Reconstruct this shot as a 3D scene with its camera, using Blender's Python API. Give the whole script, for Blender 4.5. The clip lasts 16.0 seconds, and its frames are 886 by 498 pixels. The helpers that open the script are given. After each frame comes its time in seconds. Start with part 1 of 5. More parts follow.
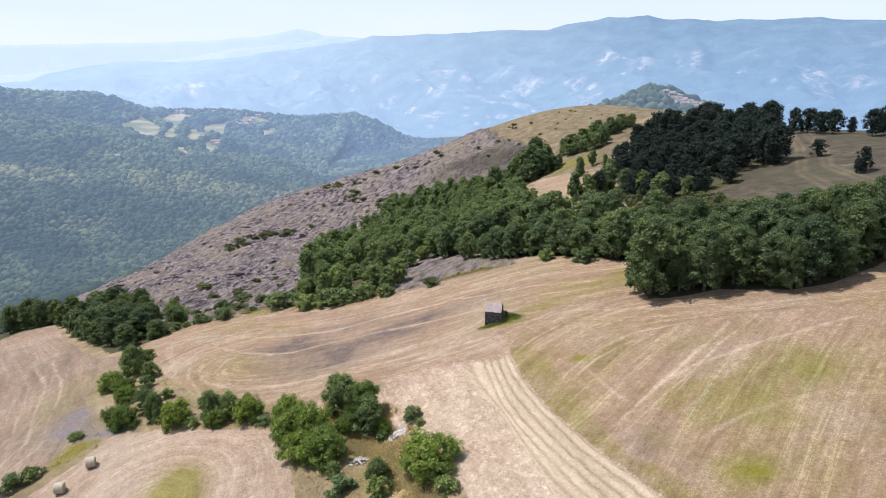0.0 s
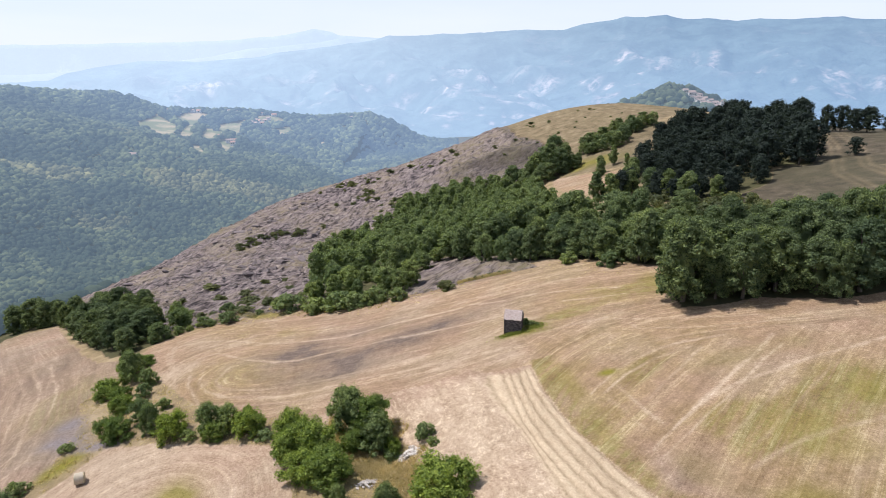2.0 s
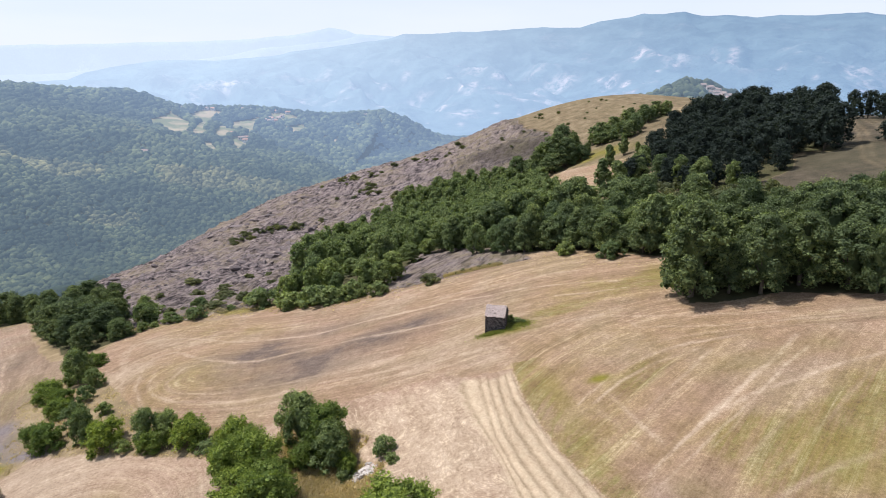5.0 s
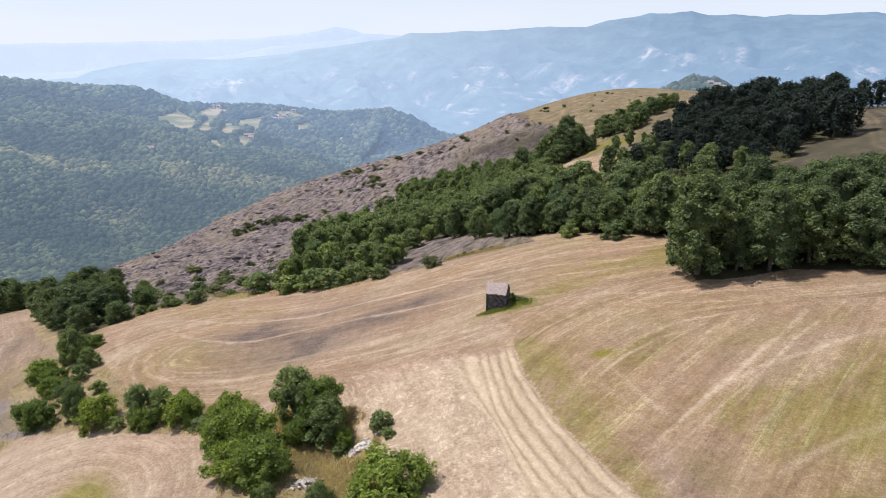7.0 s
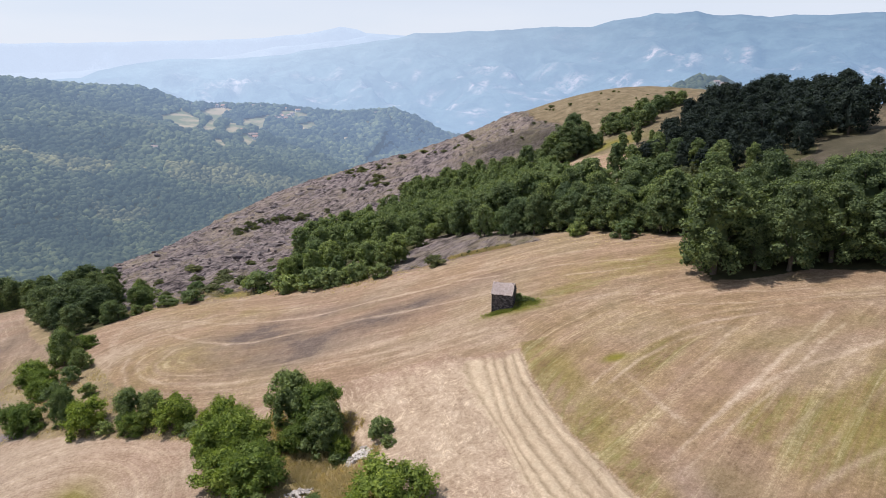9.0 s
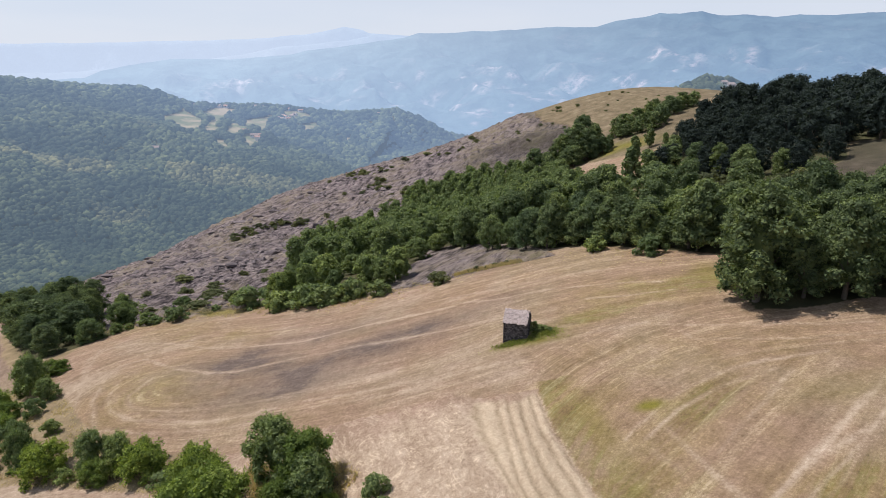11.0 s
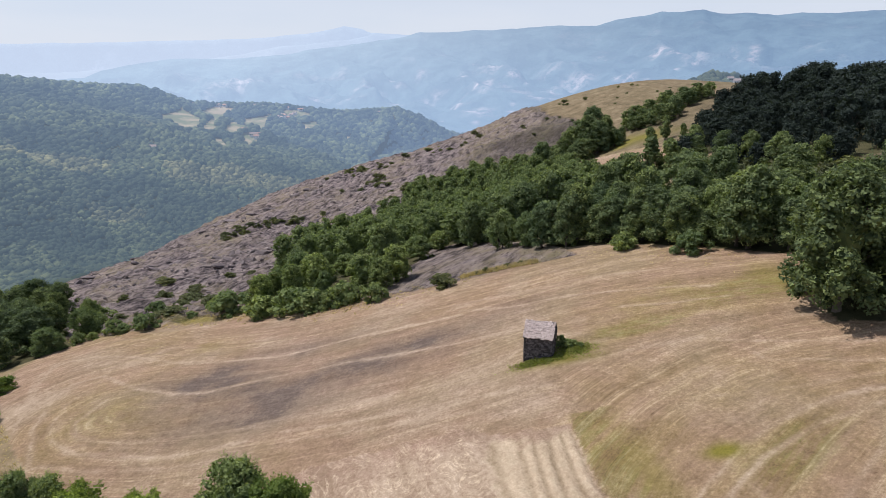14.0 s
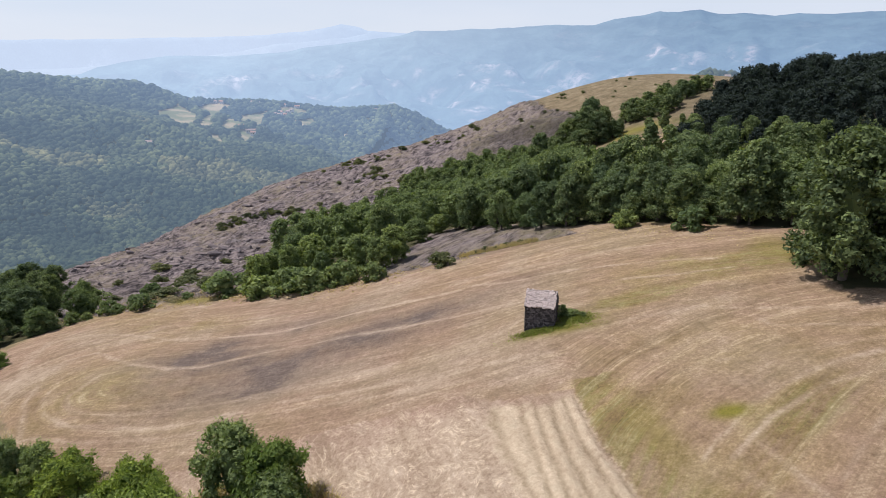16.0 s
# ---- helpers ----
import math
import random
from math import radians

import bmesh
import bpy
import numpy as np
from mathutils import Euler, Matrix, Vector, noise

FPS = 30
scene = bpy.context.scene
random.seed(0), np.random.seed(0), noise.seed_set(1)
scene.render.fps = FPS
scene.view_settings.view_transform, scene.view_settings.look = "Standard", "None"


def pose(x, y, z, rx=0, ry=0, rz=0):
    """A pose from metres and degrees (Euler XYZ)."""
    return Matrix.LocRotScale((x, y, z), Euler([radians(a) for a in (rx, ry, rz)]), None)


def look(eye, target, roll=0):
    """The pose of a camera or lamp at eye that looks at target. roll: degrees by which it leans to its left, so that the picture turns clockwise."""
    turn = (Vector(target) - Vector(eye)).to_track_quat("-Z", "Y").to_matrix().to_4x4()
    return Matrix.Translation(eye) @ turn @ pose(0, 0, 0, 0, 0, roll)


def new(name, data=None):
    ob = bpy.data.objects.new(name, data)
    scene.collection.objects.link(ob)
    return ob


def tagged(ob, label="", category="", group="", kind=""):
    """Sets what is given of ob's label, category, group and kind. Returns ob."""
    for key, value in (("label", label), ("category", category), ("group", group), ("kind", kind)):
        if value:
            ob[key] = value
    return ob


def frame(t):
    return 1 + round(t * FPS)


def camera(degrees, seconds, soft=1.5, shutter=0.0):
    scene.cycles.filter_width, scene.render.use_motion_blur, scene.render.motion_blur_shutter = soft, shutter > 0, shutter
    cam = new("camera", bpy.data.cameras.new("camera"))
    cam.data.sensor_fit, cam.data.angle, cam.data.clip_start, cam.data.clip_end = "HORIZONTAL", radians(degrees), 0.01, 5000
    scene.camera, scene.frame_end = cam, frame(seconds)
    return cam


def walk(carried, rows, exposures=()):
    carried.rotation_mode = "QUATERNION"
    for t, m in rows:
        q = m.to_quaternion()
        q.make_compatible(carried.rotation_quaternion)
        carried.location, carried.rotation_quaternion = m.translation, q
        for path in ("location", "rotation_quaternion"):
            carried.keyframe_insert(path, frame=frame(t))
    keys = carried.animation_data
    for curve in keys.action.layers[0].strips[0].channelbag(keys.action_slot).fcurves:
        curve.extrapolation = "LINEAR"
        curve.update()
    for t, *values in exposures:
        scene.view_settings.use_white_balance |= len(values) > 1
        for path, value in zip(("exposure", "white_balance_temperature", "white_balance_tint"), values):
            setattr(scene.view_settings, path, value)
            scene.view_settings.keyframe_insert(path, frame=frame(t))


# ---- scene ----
cam = camera(66.58, 16.0, soft=0.75)
# seconds, place, yaw, pitch, roll of the drone
PATH = [
    (0, 0.076, -7.750, 101.597, -1.270, -14.329, -0.042),
    (0.5, 0.072, -6.287, 101.702, -0.940, -14.324, 0.004),
    (1, 0.082, -4.512, 101.436, -0.571, -14.321, 0.014),
    (1.5, -0.065, -2.394, 100.725, -0.296, -14.316, 0.024),
    (2, 0.001, -0.000, 100.001, -0.000, -14.315, 0.009),
    (2.5, 0.405, 2.490, 99.267, 0.322, -14.314, -0.027),
    (3, 1.281, 4.979, 98.578, 0.618, -14.343, -0.011),
    (3.5, 2.658, 7.381, 97.752, 0.923, -14.347, -0.061),
    (6, 6.538, 13.191, 93.417, 1.607, -14.425, -0.065),
    (6.5, 6.500, 13.266, 92.527, 1.757, -14.437, -0.019),
    (7, 6.517, 13.237, 91.610, 1.880, -14.402, -0.024),
    (7.5, 6.526, 13.250, 90.711, 1.964, -14.401, 0.032),
    (8, 6.511, 13.889, 90.326, 2.066, -14.397, 0.025),
    (8.5, 6.493, 15.115, 90.345, 2.171, -14.393, 0.054),
    (9, 6.468, 16.879, 90.404, 2.246, -14.381, 0.017),
    (11.5, 5.641, 30.195, 90.355, 2.594, -14.353, 0.057),
    (12, 5.514, 33.491, 89.639, 2.654, -14.340, 0.056),
    (12.5, 5.377, 36.660, 89.089, 2.667, -14.333, 0.016),
    (13, 5.167, 38.839, 88.429, 2.657, -14.318, -0.026),
    (13.5, 4.876, 39.996, 87.598, 2.659, -14.332, -0.105),
    (14, 4.704, 40.417, 86.775, 2.604, -14.373, -0.094),
    (14.5, 4.572, 40.529, 86.008, 2.528, -14.406, -0.025),
    (15, 4.485, 40.606, 85.225, 2.445, -14.405, -0.010),
    (15.5, 4.412, 40.640, 84.458, 2.361, -14.417, 0.142),
    (16, 4.345, 40.658, 83.750, 2.282, -14.445, 0.234),
]


def heading(x, y, z, yaw, pitch, roll):
    a, b = radians(yaw), radians(pitch)
    ahead = Vector((-math.sin(a) * math.cos(b), math.cos(a) * math.cos(b), math.sin(b)))
    return look((x, y, z), Vector((x, y, z)) + ahead, roll)


walk(cam, [(r[0], heading(*r[1:])) for r in PATH], exposures=[(0, 0.22, 6060, 12), (1, 0.21, 6270, 12), (3.5, 0.2, 6340, 12), (8, 0.08, 6370, 13), (12.5, -0.13, 6320, 13), (16, -0.05, 6290, 13)])

# ---- light: high summer sun ahead on one side, hazy sky ----
SUN_UP, SUN_TURN = radians(61), radians(-77)
world = bpy.data.worlds.new("summer_sky")
scene.world = world
world.use_nodes = True
wn, wl = world.node_tree.nodes, world.node_tree.links
sky = wn.new("ShaderNodeTexSky")
sky.sky_type = "NISHITA"
sky.sun_disc = False
sky.sun_elevation, sky.sun_rotation = SUN_UP, SUN_TURN % (2 * math.pi)
sky.altitude, sky.air_density, sky.dust_density, sky.ozone_density = 900, 1.0, 1.5, 1.0
# milky summer haze, thickest towards the horizon, with thin high cloud
way = wn.new("ShaderNodeTexCoord").outputs["Generated"]
up = wn.new("ShaderNodeSeparateXYZ")
wl.new(way, up.inputs[0])
veil = wn.new("ShaderNodeMapRange")
wl.new(up.outputs[2], veil.inputs[0])
for socket, value in zip(veil.inputs[1:5], (0.0, 0.45, 0.92, 0.25)):
    socket.default_value = value
wisp = wn.new("ShaderNodeTexNoise")
stretch = wn.new("ShaderNodeMapping")
stretch.inputs["Scale"].default_value = (1, 1, 5)
wl.new(way, stretch.inputs[0])
wl.new(stretch.outputs[0], wisp.inputs["Vector"])
wisp.inputs["Scale"].default_value, wisp.inputs["Detail"].default_value = 3.5, 5
tone = wn.new("ShaderNodeMix")
tone.data_type = "RGBA"
wl.new(wisp.outputs[0], tone.inputs[0])
tone.inputs[6].default_value, tone.inputs[7].default_value = (6.2, 6.9, 7.9, 1), (7.6, 7.8, 8.3, 1)
air = wn.new("ShaderNodeMix")
air.data_type = "RGBA"
wl.new(veil.outputs[0], air.inputs[0])
wl.new(sky.outputs[0], air.inputs[6])
wl.new(tone.outputs[2], air.inputs[7])
wl.new(air.outputs[2], wn["Background"].inputs[0])
wn["Background"].inputs[1].default_value = 0.115
sun = new("sun", bpy.data.lights.new("sun", "SUN"))
sun.data.energy, sun.data.angle, sun.data.color = 4.8, radians(0.6), (1.0, 0.955, 0.905)
SUN_DIR = Vector((math.sin(SUN_TURN) * math.cos(SUN_UP), math.cos(SUN_TURN) * math.cos(SUN_UP), math.sin(SUN_UP)))
sun.matrix_world = look((0, 0, 300), Vector((0, 0, 300)) - SUN_DIR)


# ---- materials ----
def material(name, rough=0.9, spec=0.2):
    m = bpy.data.materials.new(name)
    m.use_nodes = True
    b = m.node_tree.nodes["Principled BSDF"]
    b.inputs["Roughness"].default_value = rough
    b.inputs["Specular IOR Level"].default_value = spec
    return m, m.node_tree.nodes, m.node_tree.links, b


def mixer(n, l, fac, a, b, mode="MIX"):
    """A colour mix node; a and b are colours or sockets, fac a number or a socket."""
    x = n.new("ShaderNodeMix")
    x.data_type, x.blend_type = "RGBA", mode
    for sock, v in ((x.inputs[0], fac), (x.inputs[6], a), (x.inputs[7], b)):
        if isinstance(v, bpy.types.NodeSocket):
            l.new(v, sock)
        elif sock.type == "VALUE":
            sock.default_value = v
        else:
            sock.default_value = (*v, 1)
    return x.outputs[2]


def noise_of(n, l, vec, scale, detail=4, rough=0.6, dims="3D"):
    x = n.new("ShaderNodeTexNoise")
    x.noise_dimensions = dims
    x.inputs["Scale"].default_value, x.inputs["Detail"].default_value, x.inputs["Roughness"].default_value = scale, detail, rough
    if vec is not None:
        l.new(vec, x.inputs["W" if dims == "1D" else "Vector"])
    return x.outputs[0]


def span(n, l, v, a, b, c=0.0, d=1.0):
    x = n.new("ShaderNodeMapRange")
    l.new(v, x.inputs[0])
    for k, val in zip((1, 2, 3, 4), (a, b, c, d)):
        x.inputs[k].default_value = val
    return x.outputs[0]


def times(n, l, a, b):
    x = n.new("ShaderNodeMath")
    x.operation = "MULTIPLY"
    for sock, v in zip(x.inputs, (a, b)):
        if isinstance(v, bpy.types.NodeSocket):
            l.new(v, sock)
        else:
            sock.default_value = v
    return x.outputs[0]


def bumped(n, l, b, h, strength, dist):
    x = n.new("ShaderNodeBump")
    x.inputs["Strength"].default_value, x.inputs["Distance"].default_value = strength, dist
    l.new(h, x.inputs["Height"])
    l.new(x.outputs[0], b.inputs["Normal"])


def attr(n, name):
    x = n.new("ShaderNodeAttribute")
    x.attribute_name = name
    return x.outputs["Fac"]


def place(n):
    return n.new("ShaderNodeNewGeometry").outputs["Position"]


def ramp(n, l, v, *stops):
    x = n.new("ShaderNodeValToRGB")
    l.new(v, x.inputs[0])
    e = x.color_ramp.elements
    while len(e) < len(stops):
        e.new(0.5)
    for k, (p, c) in enumerate(stops):
        e[k].position, e[k].color = p, (*c, 1)
    return x.outputs[0]


def choose(n, l, mask, a, b):
    """b where the mask is over one half, else a."""
    over = n.new("ShaderNodeMath")
    over.operation = "GREATER_THAN"
    l.new(mask, over.inputs[0])
    over.inputs[1].default_value = 0.5
    x = n.new("ShaderNodeMix")
    for sock, v in zip((x.inputs[0], x.inputs[2], x.inputs[3]), (over.outputs[0], a, b)):
        l.new(v, sock)
    return x.outputs[0]


def plane_of(n, l, u, v, su, sv):
    """Texture place from two values, each with its scale."""
    x = n.new("ShaderNodeCombineXYZ")
    l.new(times(n, l, u, su), x.inputs[0])
    l.new(times(n, l, v, sv), x.inputs[1])
    return x.outputs[0]


def plus(n, l, *values):
    total = values[0]
    for v in values[1:]:
        x = n.new("ShaderNodeMath")
        l.new(total, x.inputs[0])
        if isinstance(v, bpy.types.NodeSocket):
            l.new(v, x.inputs[1])
        else:
            x.inputs[1].default_value = v
        total = x.outputs[0]
    return total


def ground_material():
    m, n, l, b = material("ground", 0.95, 0.1)
    p = place(n)
    grain, blotch, broad = noise_of(n, l, p, 2.6, 6, 0.75), noise_of(n, l, p, 0.22, 5, 0.65), noise_of(n, l, p, 0.035, 4)
    clump = noise_of(n, l, p, 0.8, 5, 0.72)
    # each plot has its own mowing lines: across and along them
    ragged = span(n, l, clump, 0.3, 0.7, -0.25, 0.25)
    row, along = attr(n, "loop_across"), attr(n, "loop_along")
    for plot in ("arc", "fan", "low", "plot"):
        mask = plus(n, l, attr(n, "in_" + plot), ragged)
        row, along = choose(n, l, mask, row, attr(n, plot + "_across")), choose(n, l, mask, along, attr(n, plot + "_along"))
    # cut straw lies along the mowing lines
    fibre = noise_of(n, l, plane_of(n, l, row, along, 1, 0.16), 2.3, 6, 0.75)
    fleck = noise_of(n, l, plane_of(n, l, row, along, 1, 0.85), 5.0, 5, 0.9)
    swath = span(n, l, noise_of(n, l, plane_of(n, l, row, along, 0.42, 0.05), 1.0, 4, 0.65), 0.3, 0.7, -0.05, 0.05)
    uneven = plus(n, l, times(n, l, fibre, 0.16), times(n, l, fleck, 0.36), times(n, l, clump, 0.2), times(n, l, grain, 0.28), swath)
    mix = span(n, l, uneven, 0.33, 0.67)
    stripe = noise_of(n, l, plane_of(n, l, row, along, 1.05, 0.018), 1.0, 6, 0.68)
    stubble = ramp(n, l, mix, (0.0, (0.08, 0.048, 0.03)), (0.4, (0.243, 0.162, 0.11)), (0.7, (0.395, 0.284, 0.207)), (1.0, (0.88, 0.7, 0.54)))
    stubble = mixer(n, l, times(n, l, span(n, l, blotch, 0.42, 0.7), 0.5), stubble, (0.19, 0.14, 0.088))
    drift = noise_of(n, l, p, 0.075, 4, 0.6)
    stubble = mixer(n, l, span(n, l, drift, 0.44, 0.6, 0, 0.65), stubble, mixer(n, l, mix, (0.125, 0.073, 0.047), (0.49, 0.33, 0.24)))
    stubble = mixer(n, l, span(n, l, drift, 0.52, 0.38, 0, 0.45), stubble, mixer(n, l, mix, (0.19, 0.144, 0.095), (0.59, 0.47, 0.355)))
    grass = ramp(n, l, mix, (0.0, (0.068, 0.05, 0.018)), (0.5, (0.235, 0.165, 0.066)), (1.0, (0.58, 0.43, 0.225)))
    greenish = times(n, l, attr(n, "green"), span(n, l, plus(n, l, times(n, l, blotch, 0.6), times(n, l, stripe, 0.4)), 0.3, 0.58, 0.15, 1))
    c = mixer(n, l, greenish, stubble, grass)
    c = mixer(n, l, times(n, l, span(n, l, attr(n, "green"), 0.62, 1.0, 0, 0.75), span(n, l, plus(n, l, times(n, l, clump, 0.4), times(n, l, stripe, 0.6)), 0.44, 0.58)), c, mixer(n, l, mix, (0.085, 0.078, 0.022), (0.27, 0.25, 0.088)))
    # bright and dull strips left by the mower
    c = mixer(n, l, times(n, l, span(n, l, stripe, 0.535, 0.66, 0, 0.6), times(n, l, span(n, l, fleck, 0.35, 0.6, 0.3, 1), span(n, l, clump, 0.35, 0.6, 0.3, 1))), c, mixer(n, l, mix, (0.34, 0.245, 0.15), (0.78, 0.625, 0.43)))
    c = mixer(n, l, span(n, l, stripe, 0.46, 0.35, 0, 0.3), c, mixer(n, l, mix, (0.1, 0.064, 0.034), (0.32, 0.222, 0.13)))
    lush = ramp(n, l, mix, (0.0, (0.09, 0.08, 0.008)), (1.0, (0.26, 0.235, 0.035)))
    # bare soil, and the cloud's shadow on the field painted in the same tone
    soil_shade = ramp(n, l, mix, (0.0, (0.06, 0.045, 0.036)), (0.5, (0.14, 0.105, 0.085)), (1.0, (0.30, 0.235, 0.18)))
    c = mixer(n, l, attr(n, "soil_shade"), c, soil_shade)
    pale = ramp(n, l, mix, (0.0, (0.2, 0.14, 0.09)), (0.4, (0.37, 0.275, 0.19)), (0.7, (0.52, 0.41, 0.30)), (1.0, (0.86, 0.73, 0.58)))
    c = mixer(n, l, times(n, l, attr(n, "straw"), span(n, l, grain, 0.2, 0.5, 0.5, 1)), c, pale)
    # tangled straw on the lower plot: bright strands in every direction
    bend = n.new("ShaderNodeTexNoise")
    l.new(plane_of(n, l, row, along, 0.5, 0.3), bend.inputs["Vector"])
    for name, value in (("Scale", 0.9), ("Detail", 4), ("Roughness", 0.6), ("Distortion", 2.6)):
        bend.inputs[name].default_value = value
    strand = n.new("ShaderNodeMath")
    strand.operation = "PINGPONG"
    l.new(times(n, l, bend.outputs[0], 5.0), strand.inputs[0])
    strand.inputs[1].default_value = 0.5
    tangle = times(n, l, span(n, l, strand.outputs[0], 0.36, 0.5, 0, 0.75), span(n, l, clump, 0.42, 0.6))
    c = mixer(n, l, times(n, l, attr(n, "strewn"), tangle), c, (0.72, 0.575, 0.40))
    c = mixer(n, l, times(n, l, attr(n, "strewn"), times(n, l, span(n, l, strand.outputs[0], 0.16, 0.0, 0, 0.55), span(n, l, blotch, 0.4, 0.6))), c, (0.27, 0.195, 0.125))
    # windrows: whole numbers fall on the furrows between them
    count = plus(n, l, attr(n, "windrow"), span(n, l, clump, 0.25, 0.75, -0.12, 0.12), span(n, l, blotch, 0.3, 0.7, -0.14, 0.14))
    furrow = n.new("ShaderNodeMath")
    furrow.operation = "PINGPONG"
    l.new(count, furrow.inputs[0])
    furrow.inputs[1].default_value = 0.5
    open_row = times(n, l, span(n, l, furrow.outputs[0], 0.27, 0.06), span(n, l, clump, 0.3, 0.6, 0.25, 0.9))
    heap = mixer(n, l, mix, (0.25, 0.18, 0.112), (0.74, 0.6, 0.42))
    heap = mixer(n, l, span(n, l, clump, 0.48, 0.66, 0, 0.5), heap, (0.36, 0.3, 0.2))
    heap = mixer(n, l, open_row, heap, mixer(n, l, mix, (0.11, 0.08, 0.045), (0.34, 0.255, 0.15)))
    c = mixer(n, l, span(n, l, plus(n, l, attr(n, "in_windrow"), ragged), 0.35, 0.75, 0, 0.72), c, heap)
    tilt = n.new("ShaderNodeMapping")
    tilt.vector_type = "TEXTURE"
    tilt.inputs["Rotation"].default_value, tilt.inputs["Scale"].default_value = (0, 0, 1.137), (2.2, 0.9, 1)
    l.new(p, tilt.inputs[0])
    strata = noise_of(n, l, tilt.outputs[0], 0.45, 7, 0.75)
    stone = ramp(n, l, strata, (0.39, (0.03, 0.026, 0.028)), (0.455, (0.14, 0.114, 0.112)), (0.52, (0.27, 0.22, 0.208)), (0.6, (0.36, 0.295, 0.27)), (0.7, (0.52, 0.44, 0.40)))
    stone = mixer(n, l, times(n, l, span(n, l, broad, 0.42, 0.6, 0, 0.8), span(n, l, blotch, 0.35, 0.6)), stone, (0.33, 0.265, 0.18))
    stone = mixer(n, l, times(n, l, span(n, l, broad, 0.52, 0.66, 0, 0.7), span(n, l, blotch, 0.5, 0.7)), stone, (0.17, 0.16, 0.075))
    ledge = noise_of(n, l, tilt.outputs[0], 1.1, 6, 0.8)
    stone = mixer(n, l, span(n, l, ledge, 0.46, 0.37, 0, 0.85), stone, (0.045, 0.037, 0.04))
    stone = mixer(n, l, times(n, l, span(n, l, grain, 0.55, 0.68, 0, 0.6), span(n, l, broad, 0.4, 0.55)), stone, (0.4, 0.335, 0.29))
    c = mixer(n, l, attr(n, "scree"), c, stone)
    dry = ramp(n, l, blotch, (0.3, (0.14, 0.11, 0.055)), (0.5, (0.28, 0.205, 0.115)), (0.7, (0.42, 0.325, 0.2)))
    dry = mixer(n, l, span(n, l, grain, 0.3, 0.7, 0, 0.6), dry, (0.17, 0.14, 0.085))
    c = mixer(n, l, attr(n, "dry"), c, dry)
    # brown heath, darkened further to paint the cloud shade on the hill
    heath_shade = ramp(n, l, blotch, (0.3, (0.026, 0.024, 0.018)), (0.46, (0.06, 0.05, 0.037)), (0.56, (0.085, 0.072, 0.052)), (0.7, (0.14, 0.118, 0.085)))
    heath_shade = mixer(n, l, span(n, l, broad, 0.45, 0.6, 0, 0.6), heath_shade, (0.062, 0.062, 0.036))
    c = mixer(n, l, attr(n, "heath_shade"), c, mixer(n, l, span(n, l, grain, 0.3, 0.7, 0, 0.5), heath_shade, (0.065, 0.056, 0.042)))
    c = mixer(n, l, attr(n, "lush"), c, lush)
    c = mixer(n, l, attr(n, "bare_soil"), c, mixer(n, l, span(n, l, grain, 0.3, 0.7), (0.12, 0.1, 0.1), (0.27, 0.23, 0.22)))
    c = mixer(n, l, times(n, l, times(n, l, attr(n, "straw"), 0.7), span(n, l, attr(n, "untilled"), 0, 1)), c, (0.5, 0.37, 0.22))
    c = mixer(n, l, attr(n, "meadow"), c, mixer(n, l, span(n, l, noise_of(n, l, p, 0.02, 3), 0.42, 0.58), (0.13, 0.14, 0.08), (0.28, 0.23, 0.155)))
    litter = mixer(n, l, span(n, l, blotch, 0.3, 0.7), (0.04, 0.045, 0.02), (0.1, 0.088, 0.045))
    c = mixer(n, l, attr(n, "litter"), c, litter)
    l.new(c, b.inputs["Base Color"])
    # haze over the far ground, painted on as emission
    haze_emission(n, l, b, 0.2, 0.46, attr(n, "distant"))
    rugged = n.new("ShaderNodeMath")
    rugged.operation = "MULTIPLY_ADD"
    l.new(times(n, l, strata, attr(n, "scree")), rugged.inputs[0])
    rugged.inputs[1].default_value = 15.0
    l.new(grain, rugged.inputs[2])
    bumped(n, l, b, rugged.outputs[0], 0.8, 0.3)
    return m


def leaf_material(name, dark, light, thin=0.35):
    m, n, l, b = material(name, 0.75, 0.12)
    info = n.new("ShaderNodeObjectInfo")
    isle = n.new("ShaderNodeNewGeometry").outputs["Random Per Island"]
    c = mixer(n, l, isle, dark, light)
    c = mixer(n, l, span(n, l, info.outputs["Random"], 0.45, 1, 0, 0.75), c, mixer(n, l, isle, dark, tuple(v * w for v, w in zip(light, (1.32, 1.27, 0.98)))))
    c = mixer(n, l, span(n, l, info.outputs["Random"], 0.4, 0, 0, 0.65), c, tuple(0.5 * (u + v) * w for u, v, w in zip(dark, light, (0.5, 0.6, 0.75))))
    c = mixer(n, l, span(n, l, noise_of(n, l, place(n), 0.15, 3), 0.46, 0.62, 0, 0.6), c, tuple(0.5 * (u + v) * w for u, v, w in zip(dark, light, (0.62, 0.68, 0.8))))
    l.new(c, b.inputs["Base Color"])
    tr = n.new("ShaderNodeBsdfTranslucent")
    l.new(mixer(n, l, 1.0, c, (1.3, 1.35, 0.6), "MULTIPLY"), tr.inputs[0])
    mx = n.new("ShaderNodeMixShader")
    mx.inputs[0].default_value = thin
    l.new(b.outputs[0], mx.inputs[1])
    l.new(tr.outputs[0], mx.inputs[2])
    l.new(mx.outputs[0], n["Material Output"].inputs[0])
    return m


